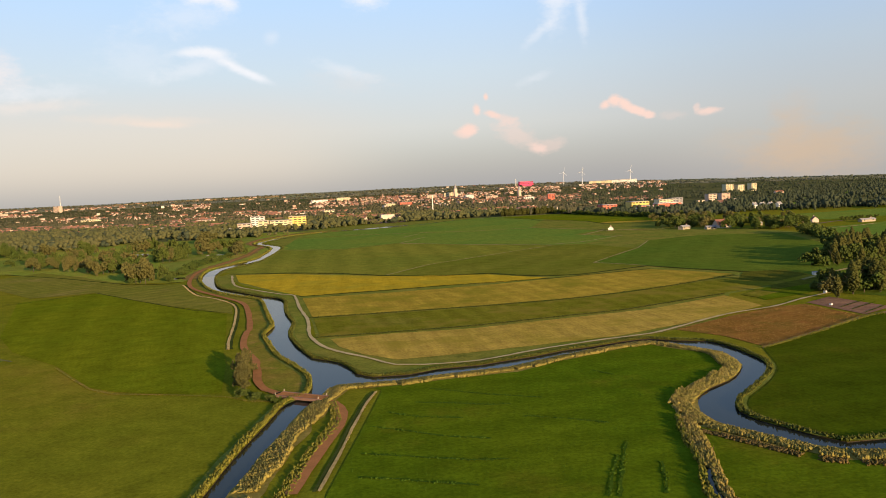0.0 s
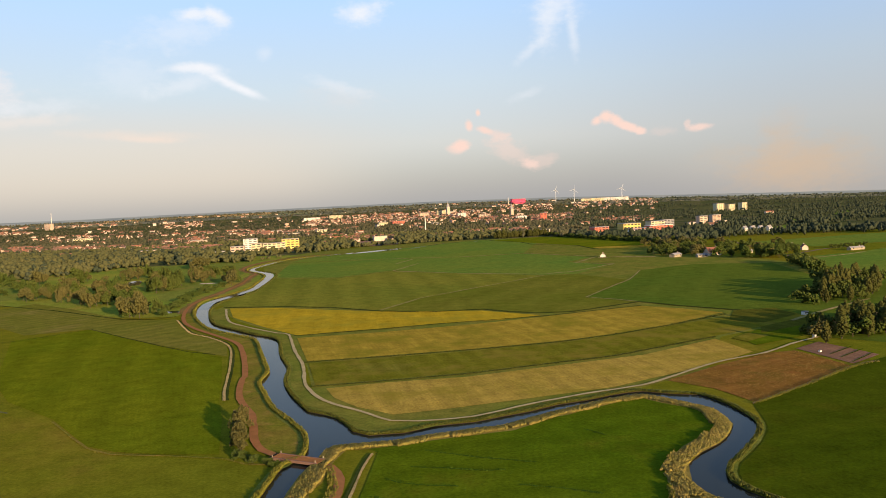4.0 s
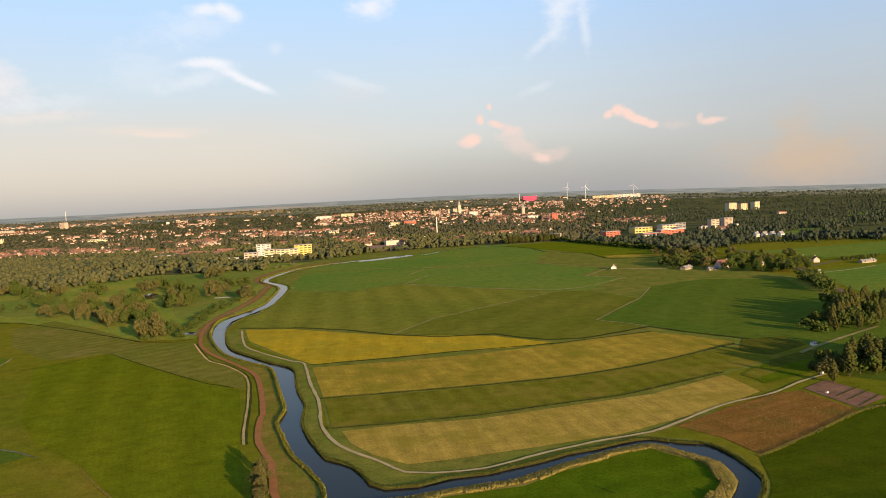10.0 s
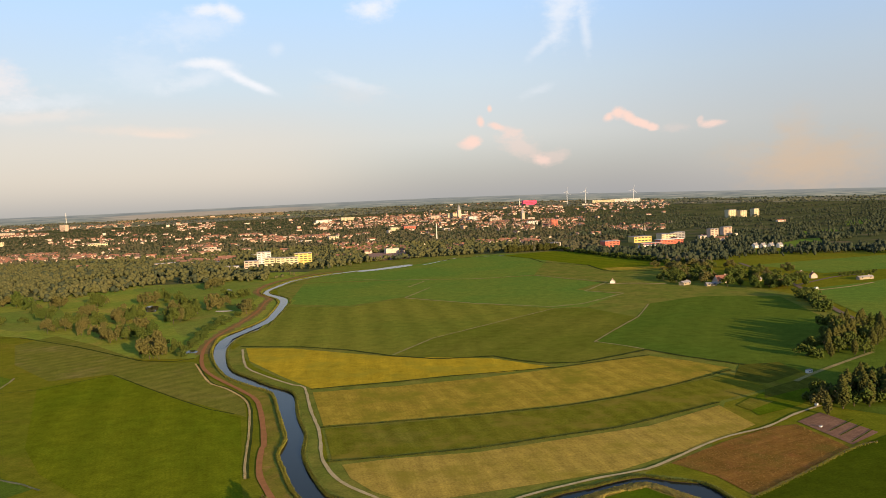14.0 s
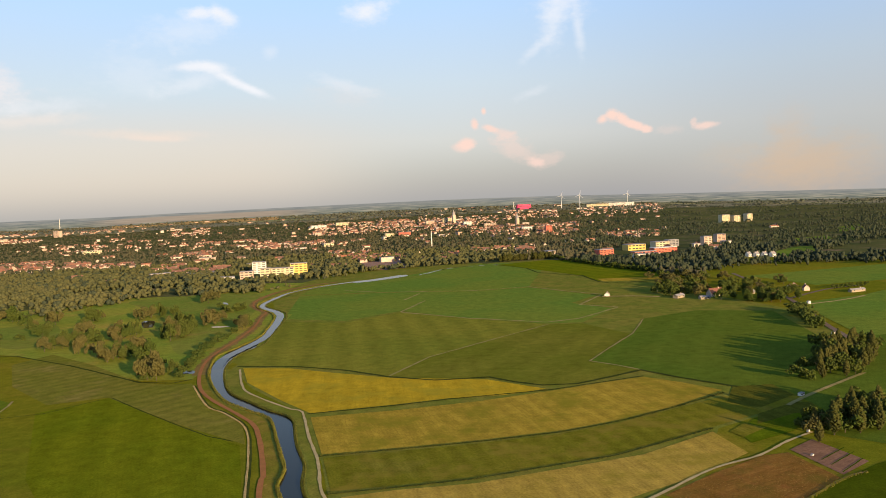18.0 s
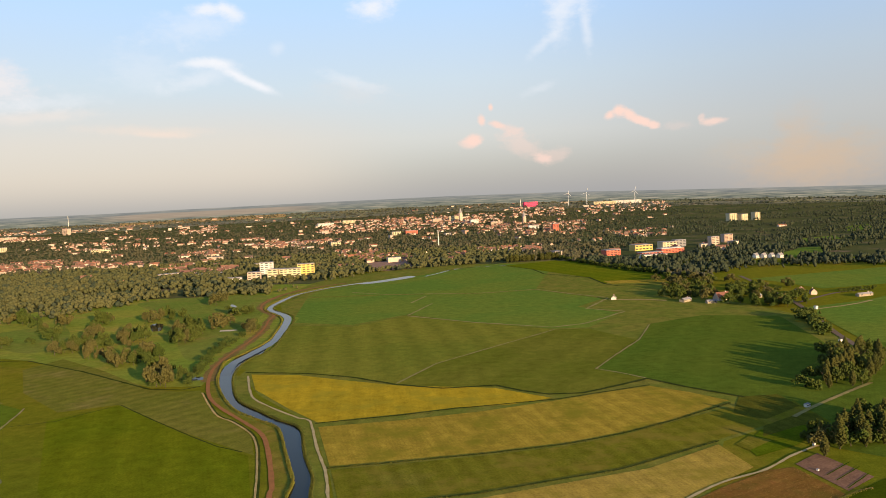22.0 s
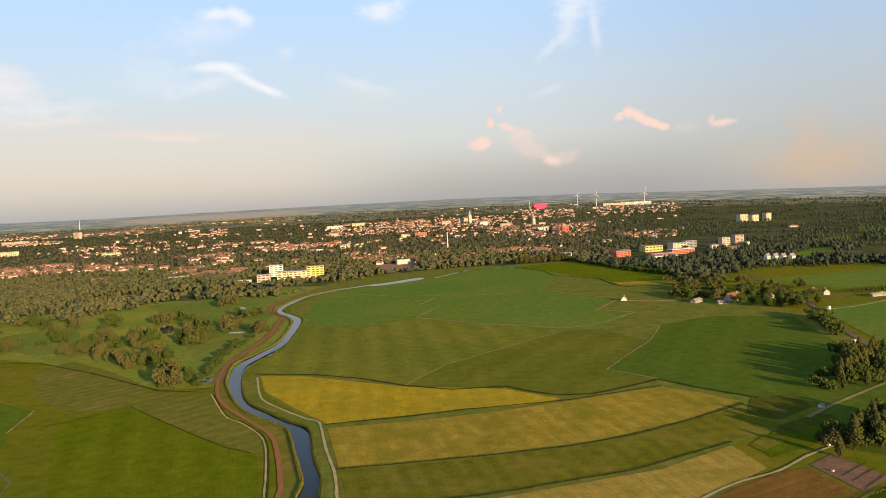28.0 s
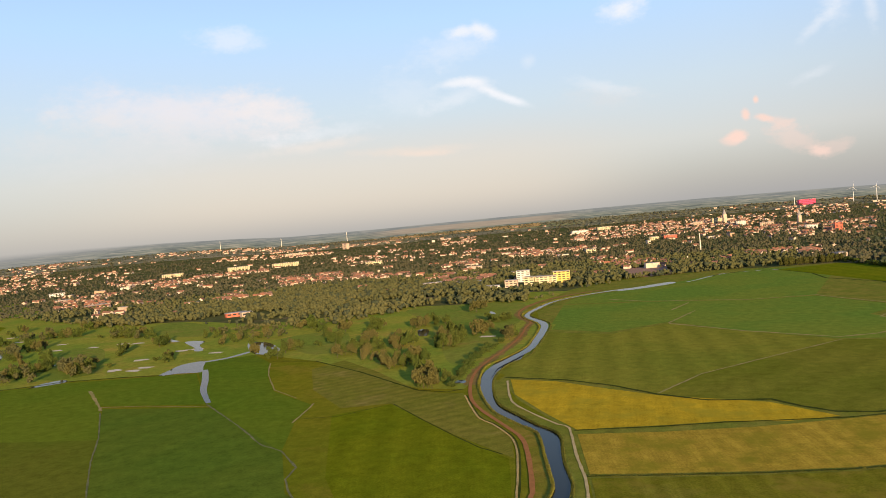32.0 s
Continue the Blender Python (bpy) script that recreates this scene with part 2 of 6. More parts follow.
def leafy(name, a, b, c, grain=0.02):
    m, k, bsdf, pos = surface(name, 0.9)
    rnd = k.add("ShaderNodeNewGeometry").outputs["Random Per Island"]
    ob = k.add("ShaderNodeObjectInfo").outputs["Random"]
    grove = k.smooth(noise_of(k, pos, grain, 3.0), 0.35, 0.65)
    col = k.mix(grove, a, b)
    col = k.mix(k.math("MULTIPLY", rnd, 0.5), col, c)
    col = k.mix(k.math("MULTIPLY", ob, 0.4), col, b)
    col = k.mix(0.7, col, k.mix(1.0, col, k.ramp(noise_of(k, pos, 1.1, 4.0, 0.7), [(0.3, (0.5, 0.5, 0.5)), (0.7, (1.4, 1.4, 1.4))]), "MULTIPLY"))
    k.put(bsdf, "Base Color", col)
    bp = k.add("ShaderNodeBump", Strength=0.7, Distance=0.5, Height=noise_of(k, pos, 1.8, 3.0))
    k.put(bsdf, "Normal", bp.outputs[0])
    return m


def plain(name, a, b, scale=0.3, rough=0.8, metal=0.0, island=0.0, c=None, bump=0.2):
    m, k, bsdf, pos = surface(name, rough, metal)
    col = k.mix(k.smooth(noise_of(k, pos, scale, 5.0), 0.35, 0.65), a, b)
    if island:
        col = k.mix(k.math("MULTIPLY", k.add("ShaderNodeNewGeometry").outputs["Random Per Island"], island), col, c or b)
    col = k.mix(0.4, col, k.mix(1.0, col, k.ramp(noise_of(k, pos, scale * 9, 3.0), [(0.3, (0.7, 0.7, 0.7)), (0.7, (1.2, 1.2, 1.2))]), "MULTIPLY"))
    k.put(bsdf, "Base Color", col)
    k.put(bsdf, "Normal", k.add("ShaderNodeBump", Strength=bump, Distance=0.05, Height=noise_of(k, pos, scale * 6, 3.0)).outputs[0])
    return m


def water_mat():
    m, k, bsdf, pos = surface("river_water", 0.06)
    k.put(bsdf, "Base Color", k.mix(noise_of(k, pos, 0.03), (0.012, 0.016, 0.014), (0.022, 0.024, 0.016)))
    bsdf.inputs["Specular IOR Level"].default_value = 0.06
    rip = noise_of(k, pos, 1.6, 3.0)
    k.put(bsdf, "Normal", k.add("ShaderNodeBump", Strength=0.09, Distance=0.05, Height=rip).outputs[0])
    return m


WATER = water_mat()
M_GROUND = field("rough_pasture", (0.135, 0.150, 0.010), (0.185, 0.168, 0.013), patch=0.006, dry=(0.245, 0.172, 0.024))
M_TOWN = field("town_gardens", (0.062, 0.077, 0.027), (0.104, 0.105, 0.036), patch=0.008, dry=(0.208, 0.146, 0.092))
M_MEADOW = field("mown_meadow", (0.173, 0.190, 0.023), (0.230, 0.217, 0.028), -8, 22.0, 0.38)
M_MEADOW2 = field("long_meadow", (0.139, 0.154, 0.016), (0.179, 0.173, 0.022), 32, 30.0, 0.25)
M_LUSH = field("lush_meadow", (0.074, 0.124, 0.005), (0.100, 0.136, 0.006), 78, 14.0, 0.3, dry=(0.148, 0.126, 0.011))
M_GRAZE = field("grazed_meadow", (0.122, 0.194, 0.027), (0.160, 0.202, 0.028), patch=0.01)
M_DEEP = field("deep_green_meadow", (0.092, 0.144, 0.016), (0.114, 0.148, 0.017), 25, 26.0, 0.2, patch=0.008)
M_LEFT = field("spring_meadow", (0.124, 0.160, 0.007), (0.160, 0.172, 0.008), -20, 18.0, 0.32)
M_LEFT2 = field("hay_meadow", (0.168, 0.172, 0.021), (0.205, 0.184, 0.030), 40, 9.0, 0.35, dry=(0.266, 0.200, 0.054))
M_PASTURE = field("green_pasture", (0.098, 0.150, 0.012), (0.128, 0.162, 0.014), patch=0.006)
M_WORN = field("worn_pasture", (0.100, 0.134, 0.012), (0.124, 0.132, 0.015), patch=0.008, dry=(0.138, 0.126, 0.016))
M_YELLOW = field("ripe_field", (0.495, 0.339, 0.022), (0.426, 0.295, 0.020), -6, 11.0, 0.3, dry=(0.297, 0.238, 0.020), weeds=(0.297, 0.242, 0.022))
M_STUBBLE = field("stubble", (0.418, 0.293, 0.036), (0.358, 0.251, 0.031), -14, 9.0, 0.42, dry=(0.241, 0.196, 0.021), weeds=(0.191, 0.172, 0.015))
M_STRIPG = field("late_grass_strip", (0.156, 0.156, 0.013), (0.186, 0.170, 0.016), -14, 8.0, 0.4, dry=(0.227, 0.193, 0.032), weeds=(0.238, 0.174, 0.027))
M_STRIPT = field("pale_stubble", (0.462, 0.321, 0.061), (0.405, 0.277, 0.046), -12, 7.0, 0.42, dry=(0.297, 0.235, 0.029), weeds=(0.238, 0.191, 0.022))
M_BROWN = field("brown_weeds", (0.270, 0.134, 0.031), (0.205, 0.112, 0.023), 62, 5.0, 0.4, patch=0.05, dry=(0.302, 0.117, 0.036), weeds=(0.140, 0.107, 0.018))
M_PLOUGH = field("bare_plot", (0.27, 0.145, 0.088), (0.22, 0.125, 0.072), 62, 5.0, 0.2)
M_BANK = field("bank_grass", (0.156, 0.157, 0.018), (0.211, 0.164, 0.027), patch=0.05, dry=(0.313, 0.184, 0.049))
M_BANKG = field("verge_grass", (0.15, 0.17, 0.024), (0.20, 0.185, 0.032), patch=0.05, dry=(0.11, 0.12, 0.02))
M_DITCH = field("ditch_weeds", (0.041, 0.058, 0.012), (0.061, 0.072, 0.017), patch=0.05)
M_TRACK = field("worn_track", (0.378, 0.280, 0.112), (0.441, 0.320, 0.136), patch=0.06, dry=(0.210, 0.170, 0.040))
M_FAINT = field("trodden_grass", (0.271, 0.233, 0.077), (0.321, 0.249, 0.096), patch=0.06)
M_FAIR = field("mown_fairway", (0.150, 0.196, 0.028), (0.192, 0.208, 0.034), patch=0.012, dry=(0.25, 0.20, 0.045))
M_DIKE = field("dry_dike_grass", (0.250, 0.158, 0.052), (0.195, 0.138, 0.042), patch=0.06, dry=(0.140, 0.125, 0.030))
M_SEDGE = field("wet_sedge", (0.190, 0.182, 0.085), (0.140, 0.142, 0.060), patch=0.15, dry=(0.085, 0.098, 0.036))
M_GOLF = field("golf_grass", (0.176, 0.230, 0.029), (0.251, 0.249, 0.034), patch=0.01, dry=(0.353, 0.249, 0.051))
# far land: distance haze is greyed into these three base colours
M_FARTAN = field("hazed_far_stubble", (0.531, 0.329, 0.121), (0.435, 0.286, 0.109), patch=0.003)
M_FARGRN = field("hazed_far_grass", (0.231, 0.246, 0.112), (0.315, 0.283, 0.142), patch=0.003)
M_FARLAND = field("hazed_farmland", (0.215, 0.200, 0.125), (0.150, 0.158, 0.098), patch=0.004, dry=(0.35, 0.275, 0.175))
M_REED = leafy("reeds", (0.310, 0.235, 0.066), (0.205, 0.178, 0.042), (0.165, 0.122, 0.042), 0.3)
M_STRAW = leafy("dry_straw", (0.46, 0.36, 0.16), (0.38, 0.29, 0.12), (0.26, 0.19, 0.07), 0.3)
M_REEDD = leafy("dark_bank_grass", (0.075, 0.088, 0.018), (0.11, 0.11, 0.022), (0.045, 0.055, 0.014), 0.2)
M_REEDG = leafy("green_reeds", (0.150, 0.155, 0.022), (0.19, 0.165, 0.030), (0.070, 0.085, 0.015), 0.25)
M_LEAF = leafy("broad_leaves", (0.056, 0.082, 0.017), (0.085, 0.099, 0.022), (0.034, 0.053, 0.012))
M_LEAFW = leafy("autumn_leaves", (0.124, 0.106, 0.036), (0.100, 0.094, 0.030), (0.066, 0.068, 0.022))
M_POPLAR = leafy("poplar_leaves", (0.062, 0.068, 0.018), (0.080, 0.077, 0.022), (0.036, 0.044, 0.012))
M_OLIVEW = leafy("olive_woods", (0.104, 0.099, 0.040), (0.086, 0.088, 0.036), (0.058, 0.066, 0.028), 0.012)
M_WOODS = leafy("woodland", (0.070, 0.070, 0.040), (0.088, 0.080, 0.047), (0.048, 0.054, 0.032))
# woodland darkened: shade over the right-hand woods put into the colour
M_SHADEWOODS = leafy("pine_woods", (0.044, 0.056, 0.032), (0.058, 0.066, 0.038), (0.030, 0.040, 0.025))
# haze of the distance is mixed into the hedge colours
M_HEDGES = leafy("hazed_hedges", (0.085, 0.095, 0.068), (0.110, 0.112, 0.080), (0.062, 0.074, 0.056), 0.004)
# darker copy of the lush meadow: shade at the right put into the colour
M_SHADY = field("shaded_meadow", (0.055, 0.082, 0.004), (0.068, 0.088, 0.005), 70, 16.0, 0.25, dry=(0.090, 0.088, 0.007))
M_REEDBED = field("reed_bed", (0.259, 0.198, 0.048), (0.194, 0.160, 0.036), patch=0.12, dry=(0.122, 0.114, 0.024))
M_BANKY = field("yellow_bank", (0.180, 0.189, 0.035), (0.143, 0.162, 0.025), patch=0.1, dry=(0.090, 0.108, 0.020))
M_FURROW = field("furrow_grass", (0.040, 0.080, 0.007), (0.055, 0.095, 0.008), patch=0.2)
# olive, darkened by the shade over the right-hand plots
M_OLIVE = field("shaded_olive_plot", (0.125, 0.118, 0.014), (0.105, 0.105, 0.014), -14, 6.0, 0.4)
M_WEEDS = leafy("dead_weeds", (0.391, 0.205, 0.055), (0.299, 0.167, 0.045), (0.149, 0.108, 0.028))
M_TUFT = leafy("grass_tufts", (0.050, 0.095, 0.008), (0.066, 0.110, 0.010), (0.035, 0.070, 0.007))
# russet reeds whose dark tone holds the shade of the bank's meadow side
M_REEDR = leafy("shaded_russet_reeds", (0.150, 0.095, 0.036), (0.110, 0.085, 0.028), (0.075, 0.060, 0.022), 0.3)
M_BARK = plain("bark", (0.10, 0.075, 0.05), (0.07, 0.055, 0.04), 1.5)
M_PATH = plain("red_path", (0.350, 0.152, 0.056), (0.290, 0.131, 0.048), 0.4, 0.9)
M_GRAVEL = plain("gravel", (0.494, 0.379, 0.181), (0.400, 0.311, 0.143), 0.3, 0.95)
M_ASPHALT = plain("old_asphalt", (0.209, 0.150, 0.104), (0.165, 0.120, 0.081), 0.3, 0.9)
M_ROOF = plain("clay_tiles", (0.335, 0.138, 0.078), (0.255, 0.115, 0.070), 0.02, 0.85, island=0.85, c=(0.118, 0.094, 0.082))
M_WALLS = plain("brick_walls", (0.420, 0.252, 0.167), (0.487, 0.370, 0.273), 0.02, 0.85, island=0.7, c=(0.588, 0.521, 0.440))
M_REDB = plain("red_cladding", (0.54, 0.14, 0.085), (0.48, 0.125, 0.075), 0.05, 0.7)
M_PINK = plain("magenta_cladding", (0.75, 0.06, 0.16), (0.68, 0.06, 0.14), 0.05, 0.7)
M_YELB = plain("yellow_cladding", (0.620, 0.450, 0.130), (0.570, 0.405, 0.115), 0.05, 0.7)
M_CREAM = plain("cream_render", (0.564, 0.479, 0.299), (0.520, 0.438, 0.272), 0.1, 0.8)
M_WHITE = plain("white_render", (0.663, 0.614, 0.544), (0.595, 0.556, 0.496), 0.1, 0.8)
M_GREYR = plain("roofing_felt", (0.24, 0.23, 0.23), (0.30, 0.28, 0.27), 0.1, 0.9)
M_GLASS = plain("dark_glass", (0.03, 0.035, 0.045), (0.04, 0.045, 0.05), 0.2, 0.15)
M_STEEL = plain("painted_steel", (0.62, 0.62, 0.62), (0.55, 0.55, 0.56), 0.3, 0.5)
M_TIMBER = plain("weathered_timber", (0.36, 0.30, 0.21), (0.28, 0.23, 0.16), 0.8, 0.9)
M_SAND = plain("bunker_sand", (0.60, 0.52, 0.38), (0.54, 0.46, 0.33), 0.2, 0.95)
M_COURT = plain("clay_court", (0.34, 0.20, 0.14), (0.28, 0.18, 0.12), 0.05, 0.95)
M_RUST = plain("rusty_steel", (0.20, 0.11, 0.075), (0.16, 0.09, 0.065), 0.8, 0.8)
M_SOIL = plain("bank_soil", (0.045, 0.035, 0.022), (0.035, 0.028, 0.016), 0.6, 0.95)
M_THATCH = plain("brown_roof", (0.22, 0.10, 0.07), (0.18, 0.085, 0.06), 0.3, 0.9)


# ---- shared builders ----
from mathutils.geometry import delaunay_2d_cdt


def rise(x, y):
    """The height of the land: flat polder that swells a little in the far distance."""
    r, a = math.hypot(x, y), math.degrees(math.atan2(x, y))
    q = min(max((r - 1500) / 3300, 0.0), 1.0)
    p = min(max((r - 2400) / 2400, 0.0), 1.0)
    return r * math.tan(radians(float(np.interp(a, HORIZON_AZ, HORIZON_UP)))) * q * q * (3 - 2 * q) + 36 * p * p * (3 - 2 * p)


HORIZON_AZ, HORIZON_UP = zip(*HORIZON)


def smooth(pts, step=4.0, closed=False):
    """A rounded line through the given points."""
    p = [Vector((*q, 0)) for q in pts]
    n, out = len(p), []
    for i in range(n if closed else n - 1):
        g = lambda j: p[j % n] if closed else p[min(max(j, 0), n - 1)]
        a, b, c, d = g(i - 1), g(i), g(i + 1), g(i + 2)
        k = max(1, int((c - b).length / step))
        for j in range(k):
            t = j / k
            out.append(0.5 * (2 * b + (c - a) * t + (2 * a - 5 * b + 4 * c - d) * t * t + (3 * b - a - 3 * c + d) * t ** 3))
    if not closed:
        out.append(p[-1])
    return [(v.x, v.y) for v in out]


def mesh_of(name, verts, faces, *mats):
    me = bpy.data.meshes.new(name)
    me.from_pydata(verts, [], faces)
    for m in mats:
        me.materials.append(m)
    return me


def part(name, me, parent, label=""):
    ob = new(name, me)
    ob.parent = parent
    return tagged(ob, label)


def patch(name, pts, mat, z, label, category="field", closed=True, step=6.0):
    """A stretch of land with a soft outline, laid on the ground."""
    pts = smooth(pts, step, True) if closed else pts
    n = len(pts)
    co, _, tri, _, _, _ = delaunay_2d_cdt([Vector(p) for p in pts], [(i, (i + 1) % n) for i in range(n)], [], 1, 0.001)
    up = lambda f: f if (co[f[1]] - co[f[0]]).cross(co[f[2]] - co[f[0]]) > 0 else f[::-1]
    me = mesh_of(name, [(v.x, v.y, z + rise(v.x, v.y)) for v in co], [up(f) for f in tri])
    me.materials.append(mat)
    return tagged(new(name, me), label, category, kind="structure")


def straight(pts, step):
    """Points along the line from corner to corner."""
    out = []
    for (x0, y0), (x1, y1) in zip(pts, pts[1:]):
        n = max(1, int(math.hypot(x1 - x0, y1 - y0) / step))
        out += [(x0 + (x1 - x0) * i / n, y0 + (y1 - y0) * i / n) for i in range(n)]
    return out + [pts[-1]]


def ribbon(name, pts, width, mat, z, label, category, step=4.0, wobble=0.0, crown=0.0):
    """A strip of ground along a line; wobble makes its edges uneven, crown raises its middle."""
    line = straight(pts, step) if name in ("cattle_track", "ditch") else smooth(pts, step)
    rng = random.Random(name)
    verts, faces = [], []
    for i, (x, y) in enumerate(line):
        a, b = line[max(i - 1, 0)], line[min(i + 1, len(line) - 1)]
        d = Vector((b[0] - a[0], b[1] - a[1])).normalized()
        w1, w2 = (width / 2 * (1 + wobble * rng.uniform(-1, 1)) for _ in range(2))
        g = rise(x, y)
        verts += [(x - d.y * w1, y + d.x * w1, z + g), (x, y, z + g + crown), (x + d.y * w2, y - d.x * w2, z + g)]
        if i:
            k = 3 * i
            faces += [(k - 3, k, k + 1, k - 2), (k - 2, k + 1, k + 2, k - 1)]
    verts = [tuple(v) for v in verts]
    me = mesh_of(name, verts, [f[::-1] for f in faces], mat)
    return tagged(new(name, me), label, category, kind="structure")


def inside(x, y, poly):
    hit, j = False, len(poly) - 1
    for i in range(len(poly)):
        (xi, yi), (xj, yj) = poly[i], poly[j]
        if (yi > y) != (yj > y) and x < (xj - xi) * (y - yi) / (yj - yi) + xi:
            hit = not hit
        j = i
    return hit


def box(bm, x0, x1, y0, y1, z0, z1, mat=0):
    v = [bm.verts.new(p) for p in ((x0, y0, z0), (x1, y0, z0), (x1, y1, z0), (x0, y1, z0), (x0, y0, z1), (x1, y0, z1), (x1, y1, z1), (x0, y1, z1))]
    for q in ((0, 1, 5, 4), (1, 2, 6, 5), (2, 3, 7, 6), (3, 0, 4, 7), (4, 5, 6, 7), (3, 2, 1, 0)):
        bm.faces.new([v[i] for i in q]).material_index = mat


def finish(bm, name, *mats):
    me = bpy.data.meshes.new(name)
    bm.to_mesh(me)
    bm.free()
    for m in mats:
        me.materials.append(m)
    return me


# ---- the plan, in metres ----
RIVER_R = [(-5, 1021), (-29, 954), (-77, 922), (-117, 895), (-145, 861), (-165, 820), (-171, 770), (-171, 711), (-140, 652), (-130, 581), (-127, 544), (-124, 498), (-131, 473), (-132, 450), (-129, 424), (-120, 391), (-109.0, 363.0), (-95.0, 344.1), (-81.6, 326.9), (-71.7, 316.9), (-66.3, 305.8), (-62.9, 290.2), (-58.6, 272.6), (-52.2, 251.5), (-49.6, 232.8), (-45.2, 217.3), (-38.5, 200.3), (-35.8, 194.7), (-29.4, 189.7), (-24.9, 182.3), (-21.7, 174.7), (-17.6, 171.1), (-13.7, 171.5), (-9.1, 171.8)]
RIVER_EN = [
    (-2.6, 176.0), (7.6, 177.8), (14.7, 181.4), (22.1, 184.7), (29.9, 189.7), (37.7, 192.3), (46.1, 196.7), (54.2, 198.8), (60.5, 194.8),
    (67.1, 192.6), (70.2, 185.2), (71.4, 176.1), (71.9, 169.4), (69.5, 161.7), (64.3, 153.0), (59.3, 146.5), (55.3, 141.6), (52.6, 136.2),
    (51.9, 132.2), (52.9, 127.4), (56.1, 121.7), (58.3, 118.4), (61.6, 114.5), (68.2, 115.4)]
RIVER_ES = [
    (65.1, 110.2), (59.7, 111.0), (56.3, 112.7), (53.6, 116.2), (50.6, 119.7), (48.2, 122.9), (45.6, 126.0), (44.9, 132.6), (44.8, 136.8),
    (47.7, 142.2), (52.8, 148.9), (58.0, 153.4), (62.8, 160.1), (65.4, 165.5), (66.3, 171.6), (66.1, 178.1), (62.6, 183.6), (58.7, 189.1),
    (53.1, 194.9), (45.1, 192.8), (36.9, 188.4), (28.9, 183.7), (21.3, 178.7), (14.0, 173.4), (7.3, 171.8), (0.7, 170.0), (-5.8, 167.9),
    (-12.0, 165.6), (-18.3, 165.0), (-24.5, 164.2), (-26.4, 161.9), (-27.2, 155.6)]
CANAL_R = [(-28.5, 149.3), (-29.8, 136.8), (-31.1, 124.2), (-31.8, 113.6), (-32.1, 105.2)]
CANAL_L = [(-36.0, 106.1), (-36.0, 114.5), (-35.6, 125.0), (-34.7, 137.7), (-33.7, 152.3)]
RIVER_L = [(-30.4, 157.1), (-31.0, 167.1), (-32.9, 174.9), (-34.6, 178.7), (-39.2, 188.0), (-45.1, 198.9), (-51.2, 216.0), (-56.4, 231.2), (-57.1, 246.4), (-62.0, 263.7), (-67.8, 282.9), (-74.6, 306.0), (-80.1, 317.0), (-91.1, 328.6), (-107.3, 348.9), (-123, 382), (-136, 420), (-144, 463), (-139, 490), (-134, 524), (-135, 557), (-147, 642), (-178, 708), (-179, 770), (-172, 824), (-151, 870), (-122, 906), (-95, 943), (-48, 985), (-14, 1026)]
BIKE_PATH = [(-128, 922), (-160, 886), (-184, 834), (-191, 772), (-186, 725), (-174, 694), (-160, 666), (-157, 634), (-150, 582), (-148, 529), (-149, 485), (-147, 447), (-139, 410), (-127.8, 376.0), (-115.4, 352.7), (-94.9, 323.4), (-83.4, 305.8), (-76.3, 287.0), (-69.7, 263.9), (-63.7, 240.7), (-63.8, 237.6), (-59.4, 216.0), (-54.4, 202.8), (-50.3, 193.6), (-47.1, 182.0), (-43.9, 170.4), (-40.6, 163.0), (-35.8, 158.0), (-33.1, 156.5), (-27.8, 153.5), (-23.8, 150.1), (-20.9, 142.5), (-20.5, 134.4), (-21.4, 126.2), (-22.0, 118.0), (-22.7, 111.7), (-23.2, 103.4)]
GRAVEL = [
    (-119, 420), (-104.5, 372.6), (-91.2, 351.3), (-71.2, 327.2), (-65.1, 321.5), (-56.2, 286.5), (-47.1, 253.7), (-43.0, 232.1),
    (-39.3, 218.5), (-33.2, 205.3), (-25.8, 196.3), (-19.2, 189.0), (-13.0, 181.5), (-6.0, 179.9), (7.8, 181.8), (22.8, 190.6),
    (38.9, 198.2), (55.8, 204.5), (66.2, 212.3), (86.6, 228.7), (105.3, 238.5), (120.7, 251.3), (134.2, 260.4)]
FENCE_S = [(-15.6, 157.2), (-16.8, 149.1), (-17.8, 132.8), (-18.4, 118.6), (-19.3, 104.2)]
PALE_W = [(-134.3, 384.2), (-113.7, 340.5), (-102.5, 327.3), (-92.5, 313.6), (-85.5, 301.0), (-79.8, 284.0), (-73.4, 258.7), (-67.8, 233.3), (-64.7, 219.6), (-62.0, 210.0)]
DITCH_SW = [(-103.7, 196.3), (-92.2, 182.0), (-82.9, 171.0), (-75.4, 165.7), (-61.7, 162.7), (-48.1, 158.9), (-42.1, 154.4), (-37.2, 153.6)]
F_YELLOW = [
    (-118, 424), (-89, 417), (-60, 399), (-28.2, 380.8), (21.2, 367.3), (47.6, 342.7), (27.0, 334.8), (0.8, 333.8), (-24.7, 326.9),
    (-49.6, 322.1), (-60.3, 318.2), (-79.6, 344.9), (-106, 386)]
F_STRIP2 = [
    (-59.7, 312.2), (-24.1, 316.9), (13.5, 325.6), (49.7, 338.4), (77.2, 349.7), (98.2, 357.0), (112.8, 342.3), (125.4, 325.2),
    (94.9, 301.8), (67.6, 286.3), (43.6, 276.6), (10.7, 269.6), (-20.8, 265.0), (-47.0, 261.7)]
F_STRIP3 = [
    (-46.0, 257.8), (-20.5, 261.0), (10.5, 265.7), (43.0, 272.6), (66.7, 282.4), (120.8, 314.1), (152.9, 320.2), (152.0, 302.9),
    (101.6, 272.1), (58.4, 247.3), (37.9, 241.0), (8.9, 231.7), (-18.4, 227.1), (-38.4, 224.6)]
